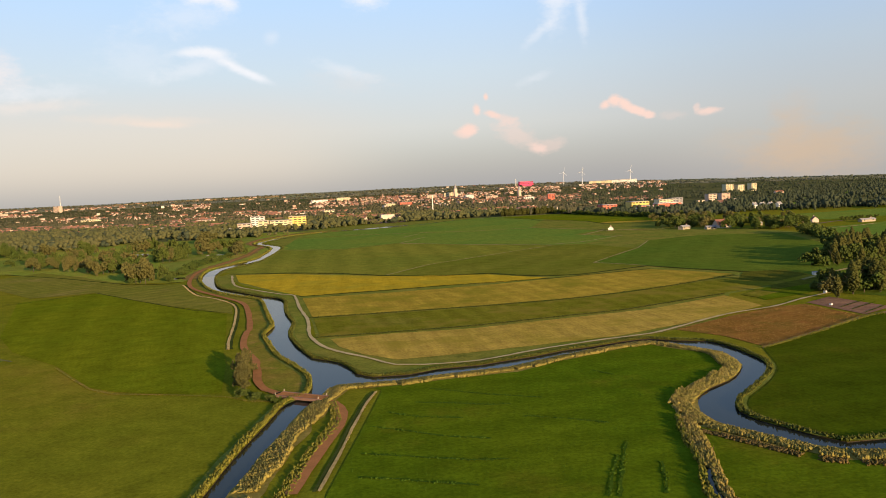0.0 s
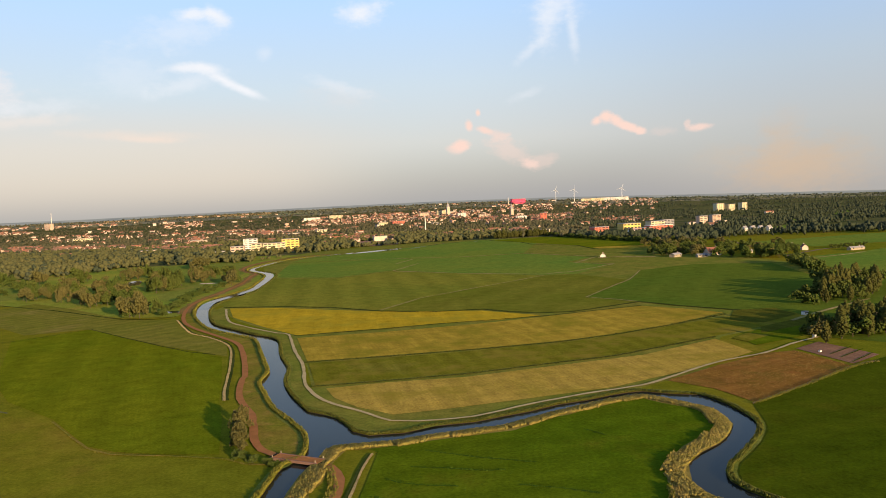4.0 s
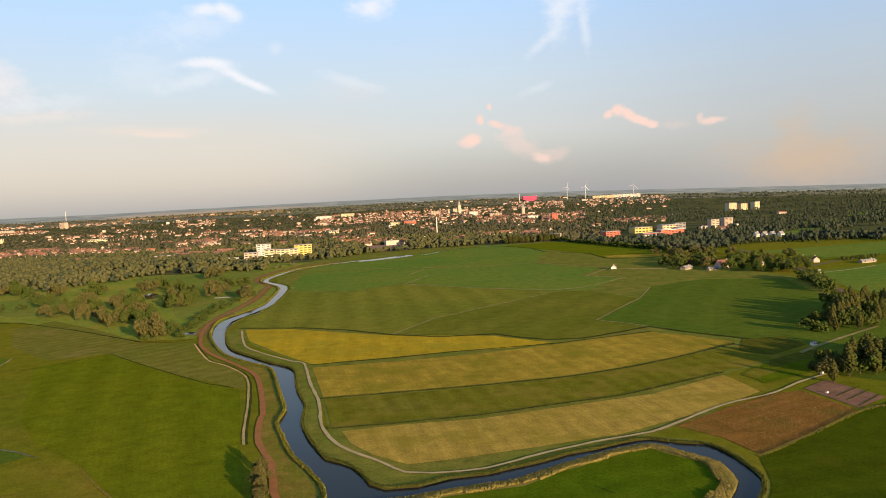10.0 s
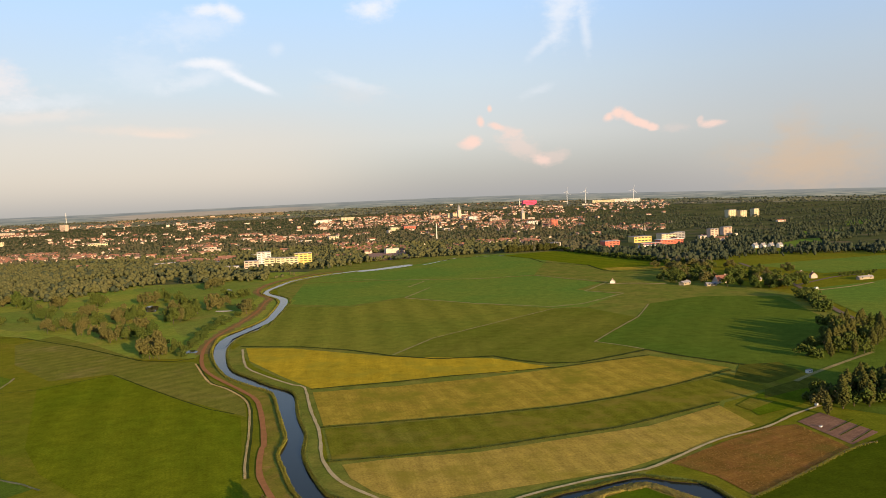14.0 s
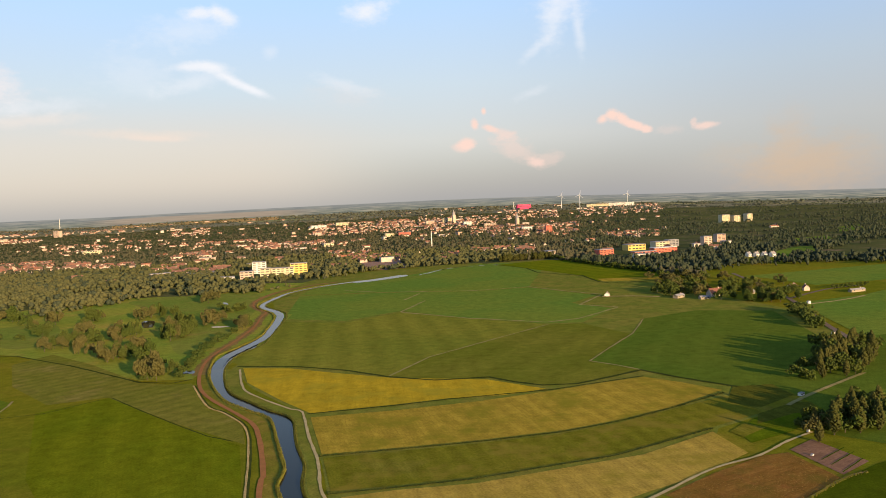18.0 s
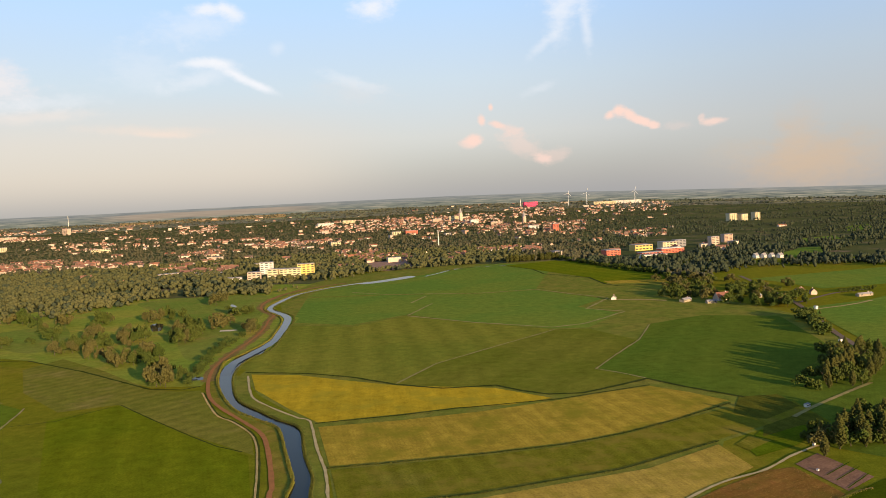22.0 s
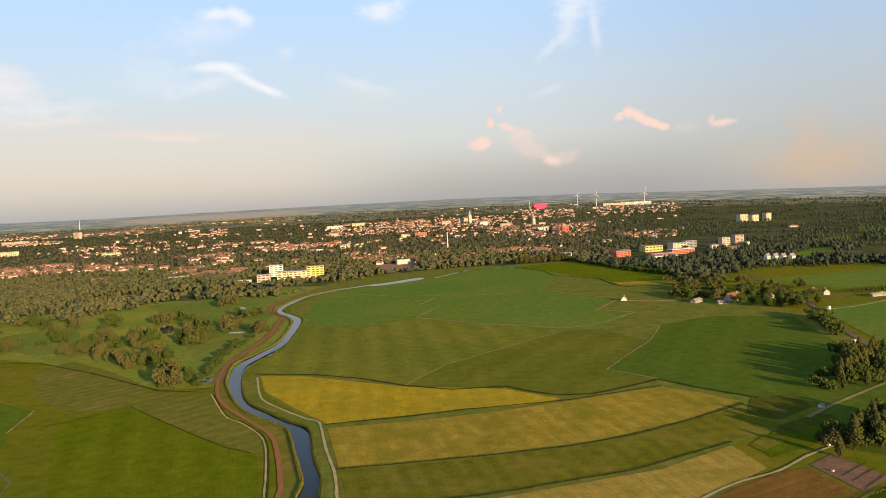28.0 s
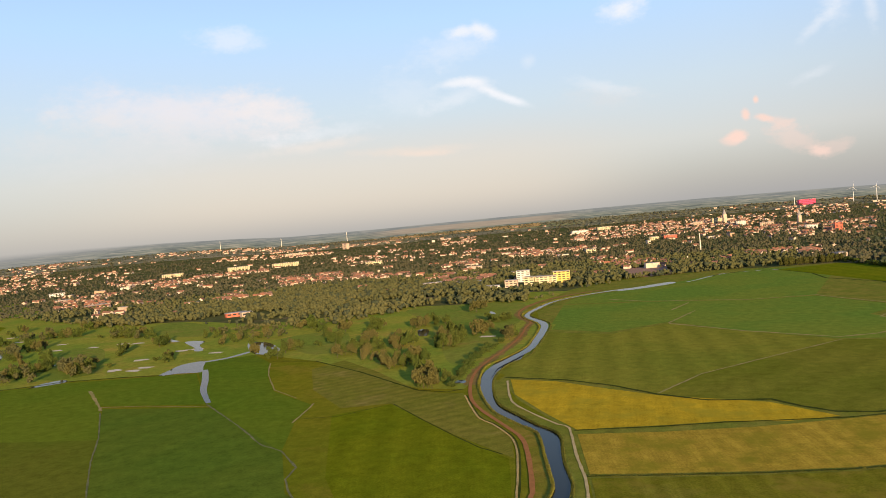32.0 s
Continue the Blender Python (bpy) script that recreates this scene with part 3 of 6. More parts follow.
F_STRIP4 = [
    (-34.4, 219.2), (-18.1, 223.1), (8.6, 225.7), (36.9, 235.1), (67.6, 245.1), (99.6, 266.5), (102.8, 241.7), (79.1, 222.8), (60.1, 211.9),
    (48.3, 204.5), (22.9, 196.6), (-0.8, 189.8), (-12.8, 187.4), (-22.8, 196.5), (-30.4, 207.6)]
D_1 = [(-62.0, 317.9), (-24.6, 324.9), (0.8, 331.8), (50.0, 340.3), (98.7, 358.9)]
D_2 = [(-47.9, 259.5), (-20.7, 263.0), (10.6, 267.6), (43.3, 274.6), (67.2, 284.3), (94.3, 299.9), (124.7, 321.2)]
D_3 = [(-39.3, 222.4), (-18.3, 225.1), (8.8, 229.7), (37.6, 239.1), (58.0, 245.4), (101.0, 270.3)]
F_BROWN = [(64.2, 208.7), (85.2, 224.9), (106.1, 238.2), (115.9, 240.3), (120.7, 215.6), (96.5, 196.4), (78.0, 182.7), (73.4, 197.3)]
F_PLOT = [(117.7, 242.9), (130.0, 252.5), (136.8, 228.4), (122.8, 217.9)]
F_RGREEN = [(108.2, 251.6), (128.2, 262.5), (136.8, 271.7), (142.1, 286.9), (121.5, 280.8), (108.4, 264.5)]
F_RTAN = [(105.6, 265.5), (107.9, 258.2), (120.4, 268.2), (114.7, 274.9)]
F_RBROWN = [(124.8, 285.9), (146.2, 300.5), (152.8, 299.5), (151.0, 287.0), (138.5, 284.2), (119.3, 273.0)]
F_RYEL = [(132.1, 330.4), (150.6, 331.4), (151.3, 311.3), (129.7, 294.7), (119.8, 305.1)]
F_MEADOW = [
    (-135, 604), (-78, 582), (-35, 628), (8, 585), (76, 528), (28, 474), (-9, 431), (-29.9, 383.6), (-56, 405), (-84, 418), (-116, 428),
    (-131, 444), (-127, 487)]
F_MEADOW2 = [
    (-29.9, 383.6), (-9, 431), (28, 474), (76, 528), (100, 526), (123, 474), (80, 399), (100.8, 371.9), (63.7, 351.3), (47.3, 351.8),
    (22.4, 370.2), (-5.2, 370.7)]
F_MEADOW3 = [
    (101.4, 371.8), (80, 399), (123, 474), (147, 534), (193, 561), (245, 543), (230, 455), (223, 421), (180, 371), (134.3, 329.5),
    (115.7, 351.0)]
F_GRAZE = [(-145, 901), (-78, 935), (-7, 1029), (51, 1098), (156, 1076), (91, 772), (34, 760), (-67, 786), (-153, 796)]
F_GRAZE2 = [
    (-151, 784), (-66, 780), (34, 756), (90, 766), (142, 678), (111, 635), (137, 591), (101, 530), (76, 532), (8, 587), (-36, 636),
    (-79, 592), (-134, 618)]
F_FAR = [(78, 1064), (162, 1113), (203, 1066), (239, 921), (267, 888), (244, 801), (180, 814), (168, 789), (164, 860), (114, 988)]
F_FARTAN = [(171, 817), (245, 813), (238, 780), (174, 788)]
TRACK_A = [(-107, 818), (-67, 786), (34, 760), (91, 772), (121, 721), (148, 683)]
TRACK_B = [(-35, 625), (19, 576), (76, 538), (102, 548), (125, 575), (143, 597), (116, 621), (147, 679)]
TRACK_C = [(-30.1, 385.6), (-9, 431), (28, 474), (76, 528)]
TRACK_D = [(101.4, 371.8), (91.3, 386.6), (80, 399), (99, 434), (124, 477), (145, 530)]
TRACK_E = [(-37, 708), (-23, 757)]
TRACK_F = [(-36, 628), (-16, 697)]
D_MEADOW = [
    (-123, 430), (-84, 420), (-56, 405), (-29.9, 383.6), (-5.2, 370.7), (22.5, 372.2), (34.3, 359.3), (47.0, 349.8), (63.4, 349.4),
    (82.2, 359.9), (100.8, 371.9), (115.7, 351.0), (134.3, 329.5)]
D_FAR = [(79, 1072), (114, 988), (120, 923), (164, 860), (168, 789), (176, 771), (235, 770)]
BARNROAD = [(145, 666), (171, 660), (192, 647)]
ROAD_R = [(319, 807), (307, 728), (294, 655), (282, 592), (266, 531), (250, 474), (240, 430), (234, 402)]
ROAD_R2 = [(286, 601), (339, 645), (381, 661)]
ROAD_R3 = [(284, 565), (318, 579), (344, 596)]
ROAD_FARM = [(141.7, 295.9), (154.4, 307.6), (166.5, 317.3), (183.7, 330.9), (201.0, 344.2)]
F_L1 = [(-195.6, 341.9), (-171, 366), (-149.9, 344.2), (-115.6, 308.3), (-81.5, 277.3), (-70, 236), (-64, 212), (-57, 190), (-50, 162), (-62, 164), (-75, 167.5), (-84, 173), (-93, 184), (-105, 199), (-130, 222), (-150, 250)]
F_L2 = [
    (-268, 500), (-220, 455), (-169, 399), (-150, 390), (-137, 390), (-122.9, 358.7), (-89.5, 312.4), (-79.5, 277.9), (-116.2, 310.2),
    (-172, 367), (-198, 357), (-241, 403), (-278, 468)]
F_L3 = [(-364, 356), (-286, 359), (-188, 280), (-157, 231), (-125, 209), (-135, 195), (-170, 120), (-240, 120), (-233, 188), (-239, 217), (-307, 293)]
F_L4 = [(-537, 392), (-479, 432), (-404, 454), (-375, 462), (-295, 367), (-372, 363), (-307, 293), (-406, 281), (-475, 333)]
F_L4B = [(-475, 333), (-406, 281), (-307, 293), (-239, 217), (-234, 189), (-240, 120), (-340, 120), (-560, 270), (-620, 350), (-541, 392)]
F_L5 = [(-372, 461), (-294, 368), (-234, 316), (-189, 281), (-210, 328), (-219, 364), (-267, 399), (-300, 444), (-330, 495), (-371, 536), (-403, 506)]
F_WEST = [(-1354, 920), (-1204, 941), (-1009, 836), (-897, 708), (-852, 613), (-831, 557)]
FAIRWAYS = ([(-675, 763), (-663, 800), (-579, 749), (-520, 661), (-591, 681)], [(-397, 625), (-351, 658), (-300, 569), (-305, 527), (-355, 565)], [(-340, 813), (-238, 845), (-190, 783), (-162, 563), (-168, 471), (-214, 564), (-279, 708)], [(-640, 590), (-600, 600), (-520, 520), (-480, 470), (-520, 450)])
D_L1 = [(-170, 366), (-142.7, 336.4), (-115.6, 308.3), (-98.0, 291.1), (-85.2, 282.5)]
D_L2 = [(-432, 516), (-292, 499), (-232, 454), (-168, 398), (-148, 393), (-140, 400)]
TRACK_L1 = [(-423, 406), (-384, 372), (-361, 352)]
TRACK_L2 = [(-369, 360), (-338, 363), (-293, 361), (-287, 361)]
TRACK_L3 = [(-294, 367), (-234, 316), (-206, 290), (-189, 281), (-169, 260), (-166, 246), (-155, 231), (-142, 219), (-130, 213), (-122, 208)]
TRACK_L4 = [(-330, 495), (-317, 472), (-302, 448), (-269, 403), (-240, 381)]
TRACK_L5 = [(-357, 347), (-309, 296), (-278, 259), (-240, 218)]
TRACK_L6 = [(-340, 183), (-286, 192), (-250, 198), (-233, 188), (-210, 175)]
TRACK_L7 = [(-211, 327), (-218, 358), (-221, 368)]
D_L5 = [(-215.2, 333.0), (-190.5, 340.5), (-174, 362)]
WATER_L1 = [(-404, 455), (-412, 478), (-417, 496), (-413, 508), (-404, 511), (-388, 488), (-374, 466), (-391, 462)]
WATER_L2 = [(-408, 508), (-394, 523), (-389, 552), (-384, 552), (-388, 522), (-402, 505)]
WATER_L3 = [(-378, 474), (-350, 436), (-328, 405), (-310, 384), (-296, 369), (-294, 371), (-307, 386), (-324, 407), (-345, 437), (-374, 475)]
WATER_L4 = [(-494, 417), (-497, 434), (-490, 446), (-478, 438), (-486, 426)]
POND_1 = [(-421, 601), (-407, 604), (-387, 589), (-352, 548), (-353, 535), (-374, 540), (-398, 566)]
POND_2 = [(-513, 623), (-490, 625), (-476, 599), (-448, 567), (-456, 564), (-471, 584)]
POND_3 = [(-583, 669), (-552, 648), (-525, 630), (-528, 625), (-555, 641)]
POND_4 = [(-747, 590), (-775, 625), (-725, 590), (-677, 547), (-669, 530), (-700, 556)]
POND_5 = [(-263, 643), (-253, 644), (-240, 605), (-246, 603)]
POND_6 = [(-225, 757), (-214, 740), (-199, 684), (-207, 692)]
POND_7 = [(-643, 500), (-645, 509), (-612, 491), (-600, 476), (-618, 482)]
POND_8 = [(-154, 424), (-147, 424), (-144, 415), (-151, 414)]
WATER_W = [(-560, 412), (-515, 368), (-478, 333)]
DITCH_W = [(-402, 456), (-438, 451), (-480, 439), (-506, 418), (-541, 396), (-640, 350)]
LAKE = [(-108, 912), (-83, 938), (-52, 975), (-44, 957), (-76, 917), (-102, 899)]
CANAL_N = [(-30, 962), (-18, 985), (13, 1046), (54, 1066), (83, 1064)]
GOLF = [
    (-1560, 1330), (-1250, 1110), (-1000, 915), (-830, 830), (-720, 800), (-640, 800), (-590, 780), (-500, 740), (-437, 770), (-371, 844), (-281, 838), (-262, 960), (-170, 930), (-186, 830), (-190, 725), (-132, 644), (-129, 571),
    (-142, 483), (-140, 400), (-169, 402), (-233, 458), (-292, 499), (-367, 537), (-405, 511), (-406, 459), (-438, 451), (-480, 439), (-506, 418), (-541, 396), (-640, 350), (-900, 420), (-1500, 800)]
FIELD_TR = [(319, 777), (474, 824), (680, 890), (680, 760), (406, 690), (345, 677), (332, 741)]
FIELD_TR2 = [(281, 575), (347, 602), (400, 640), (600, 700), (600, 520), (360, 455), (250, 431), (263, 499)]
MEADOW_NE = [(-150, 660), (-170, 740), (-160, 840), (-110, 905), (-30, 960), (10, 1035), (80, 1110), (160, 1120), (250, 900), (215, 690), (250, 600), (262, 530), (238, 430),
    (180, 371), (134, 328), (152, 318), (150, 300), (103, 270), (80, 220), (56, 203), (20, 186), (-12, 178), (-36, 208), (-45, 250), (-64, 318), (-100, 372), (-125, 425), (-121, 500)]
DRAIN = [(41, 130), (39, 120), (38, 112), (37, 106), (35, 98), (34, 80)]
VERGE_PATH = [(-25.5, 150), (-23.8, 143), (-23.2, 134), (-24.2, 126), (-25, 118), (-25.6, 111), (-26, 103), (-27, 80)]
RIM_BROWN = [(77, 181), (96, 195), (121, 214.5), (131, 219)]
RIVERSIDE = [(-195, 735), (-190, 830), (-176, 930), (-150, 1010), (-80, 1075), (20, 1120), (70, 1108), (-2, 1030), (-72, 926), (-140, 868), (-166, 800), (-172, 725)]
SPORT = [(-146, 1238), (-69, 1239), (-50, 1098), (-116, 1081)]
HEDGE_LINE = [(173, 1128), (197, 1030), (217, 949), (237, 890), (256, 852)]
FARM_GROVES = [(209, 680), (222, 690), (233, 672), (250, 665), (262, 660), (251, 590), (262, 585), (275, 598), (285, 640), (300, 700), (225, 720), (240, 740), (255, 800), (275, 770)]
GROVES = [(-209, 549), (-200, 535), (-197, 540), (-196, 549), (-198, 570), (-215, 600), (-212, 577), (-198, 582), (-212, 563), (-208, 592), (-250, 554), (-247, 557), (-240, 551), (-239, 560), (-238, 568), (-261, 586), (-252, 588), (-249, 497), (-257, 518), (-269, 536), (-262, 539), (-270, 564), (-284, 580), (-285, 593), (-278, 561), (-224, 476), (-214, 462), (-214, 471), (-212, 474), (-206, 468), (-205, 477), (-205, 486), (-203, 489), (-195, 484), (-173, 417), (-166, 403), (-160, 401), (-163, 414), (-175, 431), (-184, 441), (-289, 525), (-280, 512), (-272, 521), (-276, 532), (-312, 570), (-241, 760), (-245, 784), (-238, 782), (-162, 585), (-156, 570), (-192, 599), (-189, 606), (-190, 621), (-317, 657), (-311, 655), (-309, 661), (-311, 671), (-305, 625), (-275, 660), (-266, 655), (-264, 667), (-264, 673), (-261, 679), (-253, 671), (-247, 676), (-409, 701), (-391, 679), (-375, 659), (-357, 639), (-357, 669), (-342, 649), (-348, 666)]
GROVES_WEST = [(-557, 448), (-560, 454), (-565, 463), (-550, 454), (-555, 463), (-558, 469), (-561, 477), (-555, 475), (-555, 481), (-554, 485), (-555, 490), (-554, 494), (-783, 639), (-665, 543), (-644, 540), (-605, 509), (-847, 709), (-901, 766), (-888, 763), (-715, 617), (-690, 600), (-683, 599), (-693, 615), (-616, 548), (-596, 534), (-495, 458), (-496, 465), (-499, 471), (-497, 475), (-503, 487), (-512, 500), (-760, 684), (-763, 693), (-756, 699), (-751, 699), (-744, 698), (-741, 701), (-734, 700), (-731, 703), (-790, 769), (-780, 767), (-782, 776), (-772, 775), (-774, 784), (-659, 684), (-652, 683), (-644, 681), (-641, 685), (-633, 684), (-624, 681), (-617, 680), (-611, 679), (-596, 668), (-539, 610), (-523, 597), (-528, 608), (-534, 621), (-447, 517), (-455, 529), (-548, 580), (-531, 554), (-445, 593), (-441, 605), (-441, 615), (-491, 648), (-501, 643), (-454, 640), (-345, 542), (-347, 553), (-343, 555), (-344, 566), (-429, 628), (-423, 635), (-396, 568), (-369, 533), (-337, 516)]
DARK_ROW = [(-206, 689), (-200, 681), (-196, 676), (-193, 678), (-191, 685), (-190, 692), (-188, 698), (-340, 612), (-334, 608), (-331, 610), (-331, 614)]
WEST_STANDS = (([(-559, 415), (-512, 435), (-573, 489), (-672, 503)], 26), ([(-502, 456), (-475, 457), (-534, 517), (-572, 523)], 22), ([(-857, 734), (-799, 737), (-731, 672), (-776, 662)], 12),
               ([(-685, 690), (-669, 731), (-583, 638), (-635, 642)], 10), ([(-728, 589), (-710, 604), (-642, 544), (-659, 534)], 10), ([(-773, 554), (-852, 660), (-838, 682), (-786, 592)], 12), ([(-539, 697), (-464, 710), (-382, 622), (-445, 616)], 16))
PATH_BUSHES = [(-151, 412), (-152, 419), (-154, 435), (-155, 449), (-157, 467), (-159, 486), (-163, 505), (-161, 519), (-161, 531), (-159, 540), (-160, 559), (-149, 407), (-154, 441), (-156, 457), (-158, 476), (-162, 510)]
SAND_TRAPS = [(-856, 714), (-794, 673), (-693, 640), (-657, 598), (-620, 610), (-577, 627), (-471, 480), (-448, 478), (-447, 490), (-484, 526), (-473, 570), (-463, 577), (-423, 553), (-573, 509), (-765, 555), (-597, 627), (-181, 591)]
GLADES = ([(472.8, 1057.1), (541.7, 1135.5), (572.8, 1138.2), (510.6, 1006.1), (454.3, 982.1)], [(874.5, 1644.3), (963.7, 1705.0), (874.6, 1530.3), (786.2, 1467.0)], [(632.5, 1327.1), (714.8, 1371.2), (677.2, 1280.3), (601.5, 1242.2)])
CLEARINGS = GLADES + ([(-650, 790), (-560, 750), (-535, 830), (-610, 872)], [(225, 1090), (270, 1040), (350, 1090), (430, 1240), (420, 1320), (300, 1300), (235, 1200)], [(-315, 975), (-190, 1000), (-175, 1110), (-300, 1150)], [(395, 950), (450, 930), (465, 995), (410, 1012)], [(-1000, 900), (-900, 860), (-820, 930), (-930, 990)], [(560, 1500), (640, 1450), (700, 1540), (600, 1600)], [(330, 700), (480, 780), (490, 880), (330, 830)], [(620, 1150), (760, 1100), (780, 1180), (640, 1230)])
PLOT_ROWS = ([(122.8, 231.5), (136.3, 242.4)], [(123.5, 226.6), (136.9, 237.5)], [(123.5, 219.8), (136.3, 231.0)])
MEADOW_ROWS = (
    [(-7.0, 147.8), (0.3, 146.0), (6.9, 143.8), (11.8, 143.5)],
    [(-14.2, 133.2), (-7.9, 129.8), (-1.0, 126.0), (6.6, 123.8)],
    [(-14.8, 119.1), (-9.2, 117.6), (-3.7, 115.9), (4.2, 113.9), (8.6, 113.7)],
    [(-11.7, 141.5), (-6.2, 137.9), (2.2, 136.0)],
    [(-4.3, 157.9), (6.2, 151.9), (18.3, 146.9)],
    [(-14.2, 109.1), (-8.6, 107.7), (-3.6, 105.9), (3.6, 103.9)],
    [(13.6, 135.3), (21.4, 132.3), (27.8, 129.0)],
    [(32.5, 166.9), (35.9, 162.1)],
    [(25.5, 113.2), (22.9, 105.5), (20.6, 97.8)],
    [(31.2, 109.6), (30.0, 103.8), (28.4, 98.0)],
    [(28.2, 118.7), (25.2, 109.1), (22.1, 97.5)])
CANAL_FAR_R, CANAL_FAR_L = [(-33.0, 70.0), (-34.0, -60.0)], [(-40.0, -60.0), (-37.5, 70.0)]
EAST_END_N, EAST_END_S = [(95.0, 118.0), (150.0, 100.0), (260.0, 60.0)], [(258.0, 52.0), (146.0, 93.0), (90.0, 111.0)]

EDGE_RIGHT = smooth(RIVER_R + RIVER_EN + EAST_END_N)
EDGE_SOUTH = smooth(EAST_END_S + RIVER_ES + CANAL_R + CANAL_FAR_R)
EDGE_LEFT = smooth(CANAL_FAR_L + CANAL_L + RIVER_L)
SHORE = EDGE_RIGHT + EDGE_SOUTH + EDGE_LEFT



def beside(line, d):
    """The line moved d metres to its left."""
    out = []
    for i, (x, y) in enumerate(line):
        a, b = line[max(i - 2, 0)], line[min(i + 2, len(line) - 1)]
        n = math.hypot(b[0] - a[0], b[1] - a[1]) or 1.0
        out.append((x - (b[1] - a[1]) / n * d, y + (b[0] - a[0]) / n * d))
    return out


BANK_W = beside(smooth(RIVER_L[:22]), 0.25) + BIKE_PATH[9:28]
BANK_E = beside(smooth(RIVER_R[14:] + RIVER_EN[:8]), 0.25) + [p for p in GRAVEL if p[0] < 56][::-1]
PALE_SIDE = 0.9 if beside(smooth(PALE_W), 1.0)[10][0] > smooth(PALE_W)[10][0] else -0.9
FAR_RIVER = [(-134, 424), (-138, 456), (-134.5, 485), (-130, 520), (-132, 560), (-143, 645), (-170, 702), (-176, 740), (-175, 772), (-169, 822), (-148, 866), (-120, 900), (-98, 922)]
MEADOW_E = [(134, 330), (180, 372), (238, 432), (330, 460), (360, 330), (240, 250), (160, 236), (138, 258), (143, 274), (153, 288), (152, 316)]
MEADOW_S = beside(smooth(RIVER_ES[9:-3]), 3.4) + [(-14.5, 158), (-16, 133), (-18, 104), (-18, 40), (46, 40), (41, 98), (41.5, 112), (42, 128), (42.5, 137)]
MEADOW_SE = beside(smooth(EAST_END_S + RIVER_ES[:7]), 3.6) + [(42.2, 136), (41.8, 118), (40.5, 98), (41, 30), (200, 30)]
F_DARKR = beside(smooth(RIVER_EN[12:] + EAST_END_N), 2.2) + [(300, 220), (190, 250), (138, 226), (120, 213.7), (95.7, 194.6), (77, 181)]


# ---- ground, one sheet with the river cut into it ----
def make_ground():
    pts = [Vector(p) for p in SHORE]
    n = len(pts)
    edges = [(i, (i + 1) % n) for i in range(n)]
    for r in (60, 250, 500, 800, 1100, 1400, 1600, 1800, 2000, 2200, 2500, 2750, 3000, 3250, 3500, 3750, 4000, 4250, 4500, 4700, 4850):
        k = 24 if r < 800 else 72 if r < 2400 else 144
        for i in range(k):
            a = 2 * math.pi * (i + 0.5 * (r % 3)) / k
            p = (r * math.sin(a), r * math.cos(a))
            if not inside(*p, SHORE):
                pts.append(Vector(p))
    co, _, tri, _, _, _ = delaunay_2d_cdt(pts, edges, [], 0, 0.001)
    verts, faces, kinds = [(v.x, v.y, rise(v.x, v.y)) for v in co], [], []
    for f in tri:
        cx, cy = (sum(co[i][j] for i in f) / len(f) for j in (0, 1))
        if not inside(cx, cy, SHORE):
            faces.append(f)
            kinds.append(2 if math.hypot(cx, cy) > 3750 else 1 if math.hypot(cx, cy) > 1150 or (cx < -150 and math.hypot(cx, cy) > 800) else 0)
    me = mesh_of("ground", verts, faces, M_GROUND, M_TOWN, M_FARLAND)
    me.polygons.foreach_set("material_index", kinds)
    tagged(new("ground", me), "flat green pasture and farmland reaching the horizon", "ground", kind="structure")


make_ground()
patch("river_water", SHORE, WATER, -0.16, "dark still river water reflecting the pale sky", "water", closed=False)
verts, faces = [], []
for i, (x, y) in enumerate(SHORE):
    verts += [(x, y, 0.0), (x, y, -1.1)]
    j = (i + 1) % len(SHORE)
    faces.append((2 * i, 2 * i + 1, 2 * j + 1, 2 * j))
tagged(new("river_bank", mesh_of("river_bank", verts, faces, M_SOIL)), "dark wet soil of the steep river bank", "river bank", kind="structure")

